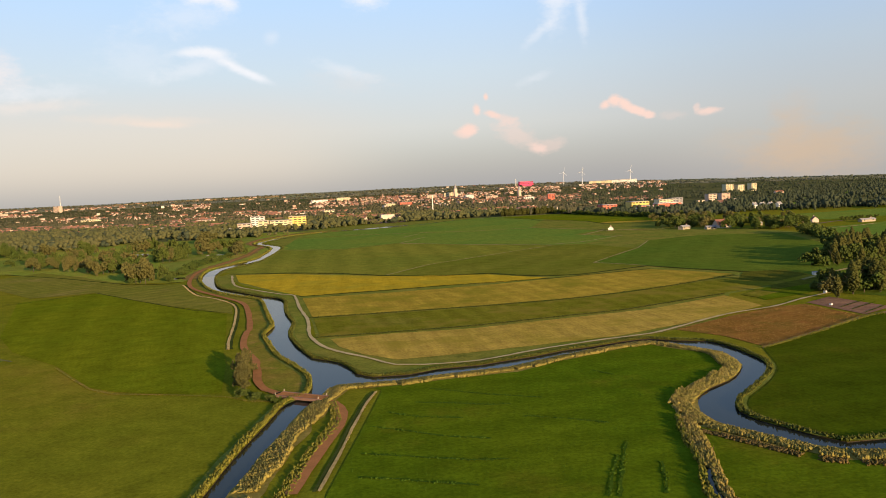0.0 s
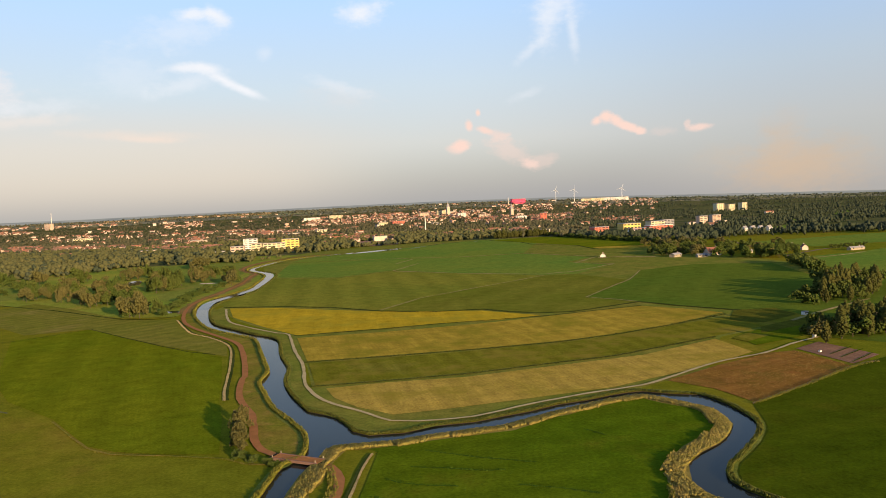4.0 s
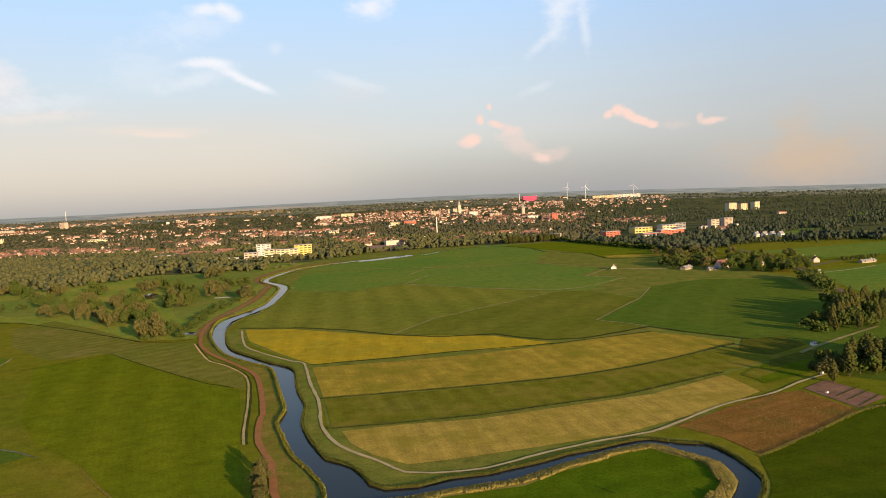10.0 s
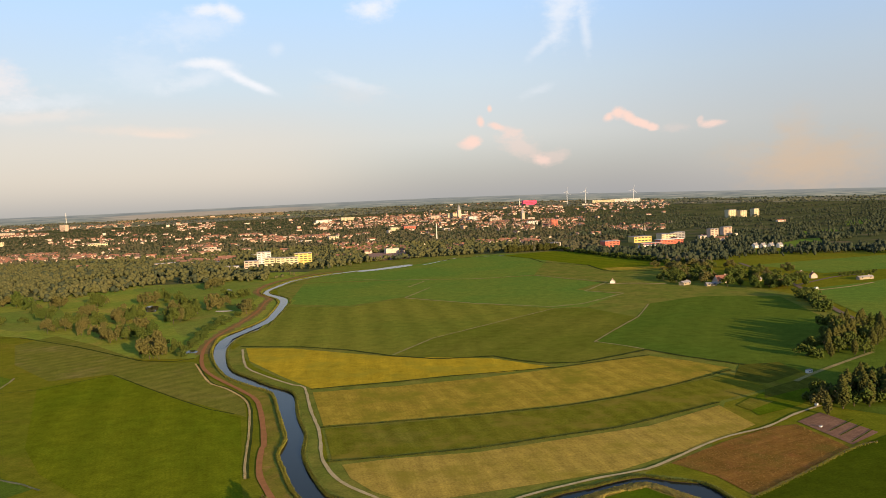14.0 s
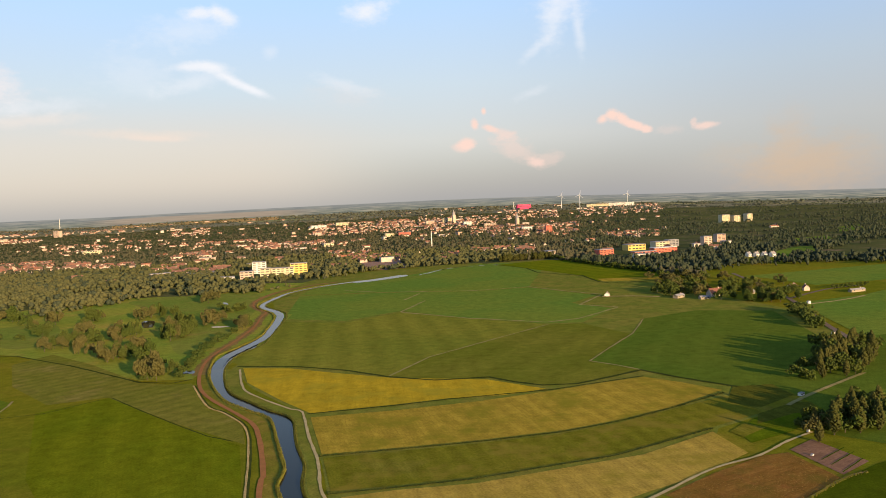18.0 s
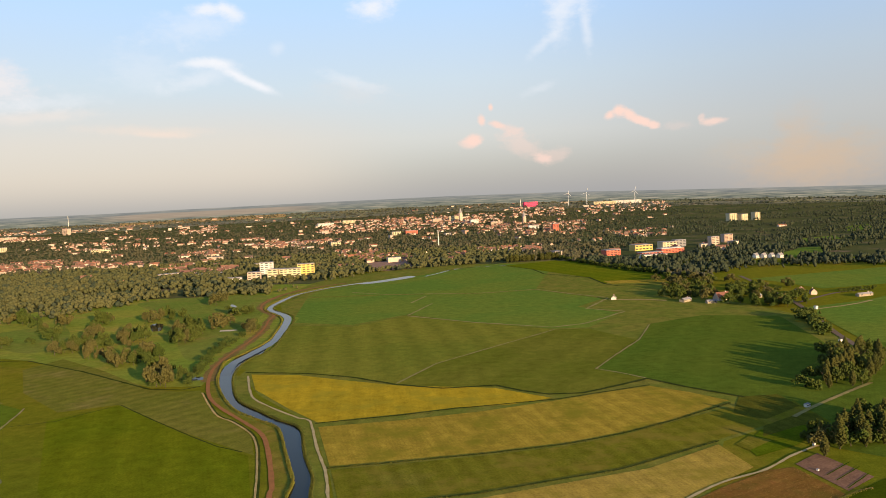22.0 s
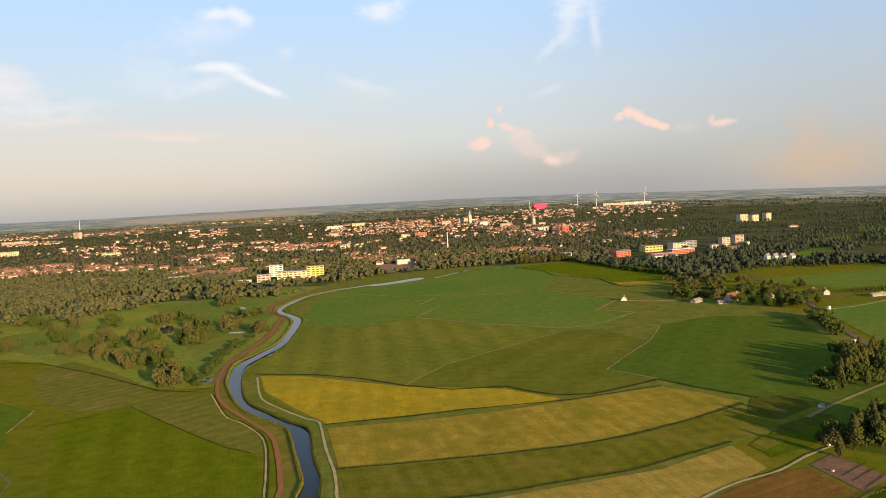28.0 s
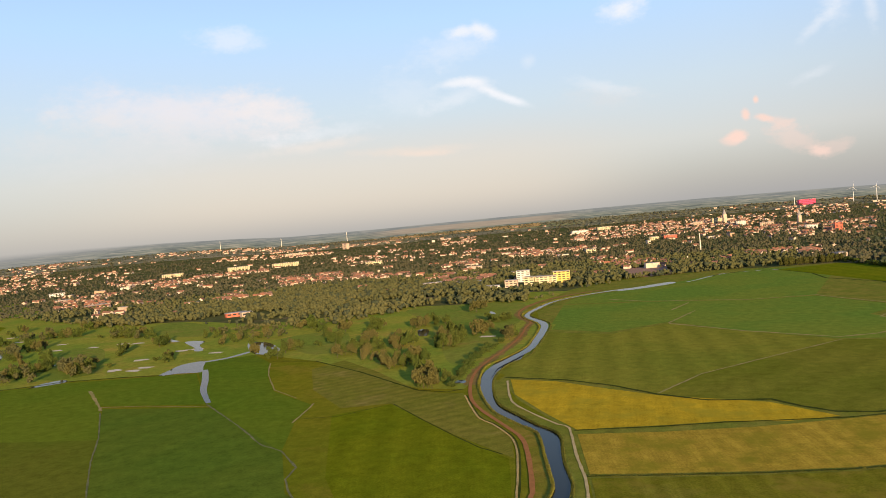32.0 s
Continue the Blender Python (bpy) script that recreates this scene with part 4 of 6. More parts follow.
# ---- fields ----
LAYER = []
for name, pts, mat, z, label in (
        ("meadow", MEADOW_NE, M_BANKG, 0.02, "wide green meadow inside the river bend"),
        ("meadow", F_MEADOW, M_MEADOW, 0.05, "mown meadow with faint darker stripes"),
        ("meadow", F_MEADOW2, M_MEADOW2, 0.05, "long grass meadow with slanting mowing bands"),
        ("meadow", F_MEADOW3, M_DEEP, 0.05, "deep green meadow crossed by long tree shadows"),
        ("meadow", F_GRAZE, M_GRAZE, 0.05, "grazed bright green meadow"),
        ("meadow", F_GRAZE2, M_GRAZE, 0.06, "grazed green meadow with faint trodden tracks"),
        ("meadow", F_FAR, M_LEFT, 0.07, "yellowish green meadow below the poplars"),
        ("stubble_field", F_FARTAN, M_STUBBLE, 0.09, "narrow tan stubble strip beside the farm"),
        ("grain_field", F_YELLOW, M_YELLOW, 0.08, "ripe golden yellow field beside the river"),
        ("stubble_field", F_STRIP2, M_STUBBLE, 0.08, "long tan stubble strip with straw rows"),
        ("grass_strip", F_STRIP3, M_STRIPG, 0.08, "long olive green strip field"),
        ("stubble_field", F_STRIP4, M_STRIPT, 0.08, "pale straw coloured stubble strip along the track"),
        ("weed_field", F_BROWN, M_BROWN, 0.08, "brown field of dead weeds beside the river"),
        ("bare_plot", F_PLOT, M_PLOUGH, 0.10, "bare reddish brown plots with dark furrows"),
        ("meadow", F_DARKR, M_SHADY, 0.04, "green meadow inside the river bend, shade in its colour"),
        ("meadow", MEADOW_E, M_DEEP, 0.05, "dark green meadow round the poplars"),
        ("meadow", F_RGREEN, M_LUSH, 0.10, "dark green garden plot beside the track"),
        ("stubble_field", F_RTAN, M_STRIPG, 0.12, "small tan plot among green plots"),
        ("weed_field", F_RBROWN, M_OLIVE, 0.11, "brown weedy plot beside the farm road"),
        ("grain_field", F_RYEL, M_OLIVE, 0.09, "yellow green plot between ditches, shade in its colour"),
        ("meadow", MEADOW_S, M_LUSH, 0.05, "bright lush green meadow inside the river loop"),
        ("meadow", MEADOW_SE, M_LUSH, 0.05, "bright green meadow south of the river"),
        ("meadow", F_L1, M_LEFT, 0.06, "bright green meadow west of the red path"),
        ("meadow", F_L2, M_LEFT2, 0.07, "mown hay meadow with pale streaks"),
        ("meadow", F_L3, M_DEEP, 0.06, "dark green pasture between trodden tracks"),
        ("meadow", F_L4, M_PASTURE, 0.05, "wide green pasture below the golf course"),
        ("meadow", F_L4B, M_WORN, 0.05, "brownish grazed pasture between trodden tracks"),
        ("meadow", F_L5, M_PASTURE, 0.05, "green pasture beside the hay meadow"),
        ("bank", BANK_W, M_BANK, 0.01, "rough grassy verge beside the red path"),
        ("bank", BANK_E, M_BANKG, 0.01, "green grassy verge beside the gravel track"),
        ("riverside", RIVERSIDE, M_BANKG, 0.02, "rough grass between river and town"),
        ("golf_course", GOLF, M_GOLF, 0.03, "green golf course with groves and ponds"),
        ("meadow", FIELD_TR, M_GRAZE, 0.06, "bright green meadow behind the farm"),
        ("meadow", FIELD_TR2, M_GRAZE, 0.06, "green meadow beside the country road")):
    LAYER.append(0.003)
    patch(name, pts, mat, z + sum(LAYER), label, "meadow" if "meadow" in name else "field", closed=False)

patch("meadow", F_WEST, M_LEFT, 0.17, "bright green meadow west of the golf course", "meadow", closed=False)
for i, pts in enumerate(FAIRWAYS):
    patch("fairway", pts, M_FAIR, 0.14 + 0.004 * i, "smooth mown fairway on the golf course", "fairway", step=12.0)
for i, pts in enumerate(GLADES):
    patch("glade", pts, M_GRAZE, 0.5 + 0.02 * i, "open green field among the woods", "field", closed=False)

# ---- ditches, tracks, paths and roads ----
for i, (name, pts, w, mat, z, label, cat) in enumerate((
        ("ditch", D_1, 1.1, M_DITCH, 0.14, "dark overgrown ditch between strip fields", "ditch"),
        ("ditch", D_2, 1.1, M_DITCH, 0.14, "dark overgrown ditch between strip fields", "ditch"),
        ("ditch", D_3, 1.1, M_DITCH, 0.14, "dark overgrown ditch between strip fields", "ditch"),
        ("ditch", D_MEADOW, 2.2, M_DITCH, 0.14, "dark winding ditch along the meadow edge", "ditch"),
        ("ditch", D_FAR, 2.6, M_DITCH, 0.14, "dark ditch across the far meadow", "ditch"),
        ("ditch", D_L1, 0.7, M_DITCH, 0.14, "dark ditch between green meadows", "ditch"),
        ("ditch", D_L2, 1.6, M_DITCH, 0.14, "dark ditch along the golf course", "ditch"),
        ("ditch", D_L5, 0.6, M_DITCH, 0.14, "dark ditch between green meadows", "ditch"),
        ("ditch", DITCH_SW, 0.6, M_BANK, 0.14, "thin grassy ditch across the pasture", "ditch"),
        ("cattle_track", TRACK_A, 1.9, M_FAINT, 0.12, "pale trodden track across the meadow", "track"),
        ("cattle_track", TRACK_B, 2.1, M_FAINT, 0.12, "pale trodden track across the meadow", "track"),
        ("cattle_track", TRACK_C, 1.1, M_FAINT, 0.12, "faint trodden track across the meadow", "track"),
        ("cattle_track", TRACK_D, 1.0, M_FAINT, 0.12, "pale trodden track beside a ditch", "track"),
        ("cattle_track", TRACK_E, 1.6, M_FAINT, 0.12, "short pale trodden track", "track"),
        ("cattle_track", TRACK_F, 1.6, M_FAINT, 0.12, "short pale trodden track", "track"),
        ("cattle_track", TRACK_L1, 1.9, M_FAINT, 0.12, "pale trodden track through the pasture", "track"),
        ("cattle_track", TRACK_L2, 0.8, M_FAINT, 0.12, "faint trodden track through the pasture", "track"),
        ("cattle_track", TRACK_L3, 0.9, M_SEDGE, 0.12, "wet trodden track winding through the pasture", "track"),
        ("cattle_track", TRACK_L5, 0.7, M_SEDGE, 0.12, "faint wet line between pastures", "track"),
        ("cattle_track", TRACK_L6, 0.7, M_FAINT, 0.12, "faint trodden track between pastures", "track"),
        ("cattle_track", TRACK_L7, 0.9, M_FAINT, 0.12, "faint trodden track beside the hay meadow", "track"),
        ("ditch", DITCH_W, 2.4, M_DITCH, 0.14, "dark overgrown ditch along the golf course", "ditch"),
        ("channel", WATER_W, 6.0, WATER, 0.13, "narrow channel reflecting the pale sky", "water"),
        ("channel", CANAL_N, 3.0, WATER, 0.13, "narrow channel behind the far meadow", "water"),
        ("cattle_track", TRACK_L4, 0.8, M_FAINT, 0.12, "faint winding track beside the hay meadow", "track"),
        ("reed_strip", beside(EDGE_SOUTH, 2.2)[8:-30:2], 4.2, M_REEDBED, 0.04, "belt of yellow brown reeds on the river bank", "reeds"),
        ("reed_strip", beside(smooth(CANAL_R + CANAL_FAR_R), 2.4), 4.4, M_REEDBED, 0.05, "belt of yellow reeds beside the canal", "reeds"),
        ("reed_strip", beside(EDGE_LEFT, 1.3)[4::2], 1.8, M_BANKY, 0.04, "belt of yellow green reeds on the river bank", "reeds"),
        ("reed_strip", beside(EDGE_RIGHT, 1.0)[10::2], 1.8, M_BANKY, 0.04, "belt of dark green grass on the river bank", "reeds"),
        ("gravel_track", GRAVEL, 1.15, M_GRAVEL, 0.17, "pale worn gravel track along the river", "track"),
        ("dike_verge", BIKE_PATH[:13], 8.0, M_DIKE, 0.10, "dry brown grass on the dike beside the red path", "verge"),
        ("dry_strip", PALE_W, 0.8, M_TRACK, 0.14, "pale dry grass along the meadow ditch", "verge"),
        ("dry_strip", FENCE_S, 0.55, M_TRACK, 0.14, "pale dry grass along the lush meadow", "verge"),
        ("ditch", beside(smooth(PALE_W), PALE_SIDE), 0.8, M_DITCH, 0.12, "dark wet ditch beside the cycle path", "ditch"),
        ("red_path", BIKE_PATH, 2.0, M_PATH, 0.18, "red brown cycle path winding along the river", "path"),
        ("farm_road", BARNROAD, 4.0, M_TRACK, 0.15, "pale dirt road to the barn", "road"),
        ("country_road", ROAD_R, 3.8, M_ASPHALT, 0.15, "grey country road", "road"),
        ("country_road", ROAD_R2, 3.2, M_ASPHALT, 0.14, "grey country road", "road"),
        ("farm_road", ROAD_R3, 2.6, M_TRACK, 0.13, "pale dirt road between meadows", "road"),
        ("farm_road", ROAD_FARM, 2.0, M_FAINT, 0.15, "pale dirt road to the farmyard", "road"))):
    ribbon(name, pts, w, mat, z + (0.004 * i if name == "reed_strip" else 0.06 + 0.002 * i), label, cat, wobble=0.12 if "road" in name or "path" in name else 0.55 if "cattle" in name else 0.3)
for i, pts in enumerate(MEADOW_ROWS):
    ribbon("meadow_furrow", pts, 0.5, M_FURROW, 0.2 + 0.002 * i, "dark uneven furrow across the lush meadow", "furrow", step=1.5, wobble=0.8)
upstream = ribbon("river_water", FAR_RIVER, 6.6, WATER, 0.28, "river water reflecting the pale sky beyond the meadows", "water", wobble=0.1)
for v in upstream.data.vertices[:24]:
    v.co.z -= 0.46 * (1 - (v.index // 3) / 8)
for i, pts in enumerate(PLOT_ROWS):
    ribbon("plot_furrow", pts, 0.4, M_FURROW, 0.27 + 0.004 * i, "dark furrow across the bare plot", "furrow", step=1.5, wobble=0.3)
for i, pts in enumerate((WATER_L1, WATER_L2, WATER_L3, WATER_L4, POND_1, POND_2, POND_3, POND_4, POND_5, POND_6, POND_7, POND_8, LAKE)):
    patch("pond", pts, WATER, 0.22 + 0.004 * i, "still pond water reflecting the pale sky", "water", step=4.0)


# ---- growing things ----
OCTA_V = np.array([(1, 0, 0), (0, 1, 0), (-1, 0, 0), (0, -1, 0), (0, 0, 1), (0, 0, -1)], float)
OCTA_F = np.array([(0, 1, 4), (1, 2, 4), (2, 3, 4), (3, 0, 4), (1, 0, 5), (2, 1, 5), (3, 2, 5), (0, 3, 5)])


def tufts(rng, centre, size):
    """Many small uneven leaf clumps: one eight-sided lump at each centre."""
    centre, size = np.asarray(centre, float), np.asarray(size, float)
    n = len(centre)
    base = OCTA_V[None] * rng.uniform(0.55, 1.25, (n, 6, 1)) + rng.normal(0, 0.16, (n, 6, 3))
    a = rng.uniform(0, 6.283, n)
    c, s = np.cos(a)[:, None], np.sin(a)[:, None]
    x, y = base[..., 0] * c - base[..., 1] * s, base[..., 0] * s + base[..., 1] * c
    v = np.stack([x, y, base[..., 2]], -1) * (size[:, None, None] if size.ndim == 1 else size[:, None, :]) + centre[:, None]
    f = OCTA_F[None] + 6 * np.arange(n)[:, None, None]
    return v.reshape(-1, 3), f.reshape(-1, 3)


def lumps(rng, centre, size):
    """Rounded crowns of far trees: one uneven twenty-sided lump at each centre."""
    g = (1 + 5 ** 0.5) / 2
    base = np.array([(-1, g, 0), (1, g, 0), (-1, -g, 0), (1, -g, 0), (0, -1, g), (0, 1, g), (0, -1, -g), (0, 1, -g), (g, 0, -1), (g, 0, 1), (-g, 0, -1), (-g, 0, 1)]) / 1.902
    tri = np.array([(0, 11, 5), (0, 5, 1), (0, 1, 7), (0, 7, 10), (0, 10, 11), (1, 5, 9), (5, 11, 4), (11, 10, 2), (10, 7, 6), (7, 1, 8),
                    (3, 9, 4), (3, 4, 2), (3, 2, 6), (3, 6, 8), (3, 8, 9), (4, 9, 5), (2, 4, 11), (6, 2, 10), (8, 6, 7), (9, 8, 1)])
    centre, size = np.asarray(centre, float), np.asarray(size, float)
    n = len(centre)
    v = base[None] * rng.uniform(0.75, 1.25, (n, 12, 1)) * size[:, None, :] + centre[:, None]
    f = tri[None] + 12 * np.arange(n)[:, None, None]
    return v.reshape(-1, 3), f.reshape(-1, 3)


def blades(rng, centre, height, spread=0.35):
    """Tufts of upright reed or grass: five narrow leaning leaves at each centre."""
    centre, height = np.asarray(centre, float), np.asarray(height, float)
    n = len(centre)
    a = rng.uniform(0, 6.283, (n, 5))
    h = height[:, None] * rng.uniform(0.6, 1.1, (n, 5))
    d = np.stack([np.cos(a), np.sin(a), 0 * a], -1)
    side = np.stack([-np.sin(a), np.cos(a), 0 * a], -1)
    root = centre[:, None] + d * 0.12 * h[..., None]
    w = 0.13 * h[..., None]
    tip = root + d * (h * spread)[..., None] + np.array([0, 0, 1.0]) * h[..., None]
    v = np.stack([root - side * w, root + side * w, tip], 2).reshape(-1, 3)
    return v, np.arange(len(v)).reshape(-1, 3)


def fast_mesh(name, v, f, mat):
    me = bpy.data.meshes.new(name)
    me.vertices.add(len(v))
    me.vertices.foreach_set("co", np.asarray(v, np.float32).ravel())
    me.loops.add(f.size)
    me.loops.foreach_set("vertex_index", np.asarray(f, np.int32).ravel())
    me.polygons.add(len(f))
    me.polygons.foreach_set("loop_start", np.arange(0, f.size, 3, dtype=np.int32))
    me.update(calc_edges=True)
    me.materials.append(mat)
    return me


def crown_centres(rng, n, wide, low, high, shape="round"):
    """Where the clumps of one crown sit: in bunches round a few boughs, denser towards the outside."""
    u = rng.normal(size=(n, 3))
    u /= np.linalg.norm(u, axis=1, keepdims=True)
    u *= rng.uniform(0.45, 1.0, (n, 1)) ** 0.6
    if shape == "round":
        boughs = rng.normal(size=(7, 3)) * (0.5, 0.5, 0.38)
        u = u * 0.55 + boughs[rng.integers(0, 7, n)]
    t = np.clip(u[:, 2] * 0.5 + 0.5, 0, 1)
    if shape == "column":
        r = wide * (1.0 - 0.8 * t ** 2.4) * np.clip(0.5 + 3 * t, 0, 1)
    else:
        r = wide * np.ones(n)
    return np.stack([u[:, 0] * r, u[:, 1] * r, low + t * (high - low)], 1)


def trunk_meshes(height, radius, limbs, rng):
    """A tapered trunk, and the limbs that leave it."""
    def limb(name, a, b, r0, r1):
        bm = bmesh.new()
        d = Vector(b) - Vector(a)
        m = Matrix.Translation(Vector(a) + d / 2) @ d.to_track_quat("Z", "Y").to_matrix().to_4x4()
        bmesh.ops.create_cone(bm, segments=6, radius1=r0, radius2=r1, depth=d.length, matrix=m)
        return finish(bm, name, M_BARK)
    made = []
    for i in range(limbs):
        a = 6.283 * i / limbs + rng.uniform(0, 0.8)
        z = height * rng.uniform(0.6, 0.98)
        made.append(limb("limb", (0, 0, z), (math.cos(a) * height * 0.55, math.sin(a) * height * 0.55, z + height * 0.6), radius * 0.5, radius * 0.15))
    return limb("trunk", (0, 0, -0.05), (0, 0, height), radius, radius * 0.55), made


def tree_kind(kind, seed):
    """The trunk and crown meshes of one kind of tree."""
    rng = np.random.default_rng(seed)
    if kind == "poplar":
        h, w, lo, n, s, mat, shape = 1.0, 0.17, 0.05, 300, (0.034, 0.058), M_POPLAR, "column"
    elif kind == "willow":
        h, w, lo, n, s, mat, shape = 1.0, 0.48, 0.12, 600, (0.032, 0.06), M_LEAFW, "round"
    elif kind == "bush":
        h, w, lo, n, s, mat, shape = 1.0, 0.62, 0.02, 140, (0.08, 0.14), M_LEAF, "round"
    elif kind == "brown":
        h, w, lo, n, s, mat, shape = 1.0, 0.44, 0.12, 300, (0.055, 0.09), M_LEAFW, "round"
    else:
        h, w, lo, n, s, mat, shape = 1.0, 0.44, 0.12, 300, (0.055, 0.09), M_LEAF, "round"
    c = crown_centres(rng, n, w, lo, 0.96, shape)
    v, f = tufts(rng, c, rng.uniform(*s, n))
    crown = fast_mesh("crown", v, f, mat)
    crown.shade_smooth()
    return *trunk_meshes(0.42 if kind != "bush" else 0.2, 0.022, 3, rng), crown


KINDS = {k: [tree_kind(k, 10 * i + j) for j in range(3)] for i, k in enumerate(("poplar", "willow", "bush", "brown", "round"))}


def plant(kind, x, y, height, label, group, name="tree", wide=1.0):
    """One tree: trunk and crown, turned and sized at random."""
    rng = random.Random(f"{kind}{x:.1f}{y:.1f}")
    trunk, limbs, crown = KINDS[kind][rng.randrange(3)]
    top = tagged(new(name), label, "bush" if kind == "bush" else "tree", group)
    top.matrix_world = pose(x, y, rise(x, y), 0, 0, rng.uniform(0, 360)) @ Matrix.Diagonal((height * wide, height * wide, height, 1))
    stem = part("trunk", trunk, top)
    for m in limbs if kind != "bush" else ():
        part("limb", m, stem)
    part("crown", crown, top)
    return top


def scatter_reeds(name, edge, offset, width, density, height, mat, label, start=0.0, stop=1.0, seed=1, bank=True):
    """Reeds in a belt beside a shore line; offset is the belt's near edge, to the line's left (+) or right (-)."""
    rng = np.random.default_rng(seed)
    line = edge[int(start * len(edge)):max(2, int(stop * len(edge)))]
    pts, rises = [], []
    for (x0, y0), (x1, y1) in zip(line, line[1:]):
        d = math.hypot(x1 - x0, y1 - y0)
        if d < 1e-6 or math.hypot(x0, y0) > 900:
            continue
        nx, ny = -(y1 - y0) / d, (x1 - x0) / d
        near = min(1.0, 200 / math.hypot(x0, y0))
        for _ in range(rng.poisson(d * abs(width) * density * near)):
            t, w = rng.uniform(), offset + width * rng.uniform() * (0.9 + 0.15 * math.sin(x0 * 0.35 + y0 * 0.21))
            pts.append((x0 + (x1 - x0) * t + nx * w, y0 + (y1 - y0) * t + ny * w, -0.1))
            rises.append(0.12 * (w - offset) if bank else 0.8)
    pts, rises = np.array(pts), np.array(rises)
    far = np.clip(np.hypot(pts[:, 0], pts[:, 1]) / 200, 1.0, 2.0) ** 0.5
    tall = rng.uniform(0.5, 1.2, len(pts)) * height * far * np.clip(0.35 + rises, 0.0, 1.0)
    clump = rng.uniform(0.2, 0.38, len(pts)) * far * min(1.0, 0.45 + height * 0.6)
    pts[:, 2] = tall * 0.45 + 0.08
    v, f = tufts(rng, pts, np.stack([clump, clump, tall * 0.6], 1))
    some = rng.uniform(size=len(pts)) < 0.4
    pts[:, 2] = 0.05
    v2, f2 = blades(rng, pts[some], tall[some] * 1.15, 0.25)
    v, f = np.concatenate([v, v2]), np.concatenate([f, f2 + len(v)])
    me = fast_mesh(name, v, f, mat)
    me.shade_smooth()
    tagged(new(name, me), label, "reeds", kind="stuff")


# reeds and rough grass on the banks; the shore lines run with the water on their right hand
scatter_reeds("reed_bed", EDGE_SOUTH, 0.1, 4.4, 15.0, 0.95, M_REED, "yellow brown reeds on the inner river bank", 0.0, 0.72, 1)
scatter_reeds("reed_bed", EDGE_SOUTH, 0.1, 4.8, 14.0, 0.8, M_REED, "yellow reeds between canal and cycle path", 0.72, 1.0, 2)
scatter_reeds("reed_bed", EDGE_SOUTH, 4.2, 2.6, 11.0, 0.8, M_REEDR, "russet brown reeds on the bank's meadow side, shade in their colour", 0.1, 0.40, 31)
for i, pts in enumerate(MEADOW_ROWS):
    scatter_reeds("grass_tufts", smooth(pts), -0.45, 0.9, 3.5, 0.3, M_TUFT, "dark coarse tufts in a row across the meadow", 0.0, 1.0, 40 + i, False)
scatter_reeds("bank_grass", EDGE_RIGHT, 0.0, 1.3, 11.0, 0.55, M_REEDD, "rough dark green grass on the outer river bank", 0.0, 1.0, 3, False)
scatter_reeds("bank_grass", EDGE_LEFT, 0.0, 1.3, 12.0, 0.75, M_REEDG, "rough yellow green reeds along canal and river", 0.0, 1.0, 4, False)
scatter_reeds("reed_bed", smooth(PALE_W), -0.35, 0.7, 14.0, 0.24, M_STRAW, "pale dry reeds beside the cycle path", 0.0, 1.0, 5, False)
scatter_reeds("reed_bed", smooth(DRAIN), 0.35, 1.6, 9.0, 0.8, M_REED, "brown reeds along the meadow drain", 0.0, 1.0, 6, False)
scatter_reeds("reed_bed", smooth(DRAIN), -0.5, -1.1, 9.0, 0.8, M_REEDG, "green reeds along the meadow drain", 0.0, 1.0, 12, False)
scatter_reeds("reed_bed", smooth(VERGE_PATH), 0.5, 2.2, 6.0, 0.5, M_REEDG, "dark green weeds beside the cycle path", 0.0, 1.0, 7, False)
scatter_reeds("ditch_weeds", smooth(DITCH_SW), -0.3, 0.6, 3.0, 0.25, M_REEDG, "low weeds along the thin ditch", 0.0, 1.0, 8, False)
scatter_reeds("ditch_weeds", smooth(D_2), -0.7, 1.4, 3.0, 0.4, M_REEDD, "dark weeds along the field ditch", 0.0, 1.0, 9, False)
scatter_reeds("ditch_weeds", smooth(D_3), -0.7, 1.4, 3.0, 0.4, M_REEDD, "dark weeds along the field ditch", 0.0, 1.0, 10, False)
scatter_reeds("ditch_weeds", smooth(RIM_BROWN), -0.7, 1.4, 4.0, 0.5, M_REEDG, "dry weeds along the field fence", 0.0, 1.0, 11, False)
scatter_reeds("reed_bed", smooth(DRAIN[:4]), -1.0, 2.0, 9.0, 0.8, M_REED, "brown reeds where the drain meets the river", 0.0, 1.0, 14, False)
scatter_reeds("dry_reeds", smooth(FENCE_S), -0.15, 0.3, 22.0, 0.16, M_STRAW, "pale dry reeds along the lush meadow", 0.0, 1.0, 13, False)



def scatter_field(name, poly, density, height, mat, label, seed):
    """Clumps of weeds all over a field."""
    rng = np.random.default_rng(seed)
    xs, ys = [p[0] for p in poly], [p[1] for p in poly]
    n = int((max(xs) - min(xs)) * (max(ys) - min(ys)) * density)
    q = np.stack([rng.uniform(min(xs), max(xs), n), rng.uniform(min(ys), max(ys), n), np.full(n, 0.1)], 1)
    q = q[[inside(x, y, poly) and noise.noise(Vector((x / 7, y / 7, 2.0))) > rng.uniform(-0.6, 0.4) for x, y, _ in q]]
    v, f = blades(rng, q, rng.uniform(0.5, 1.1, len(q)) * height, 0.5)
    tagged(new(name, fast_mesh(name, v, f, mat)), label, "weeds", kind="stuff")


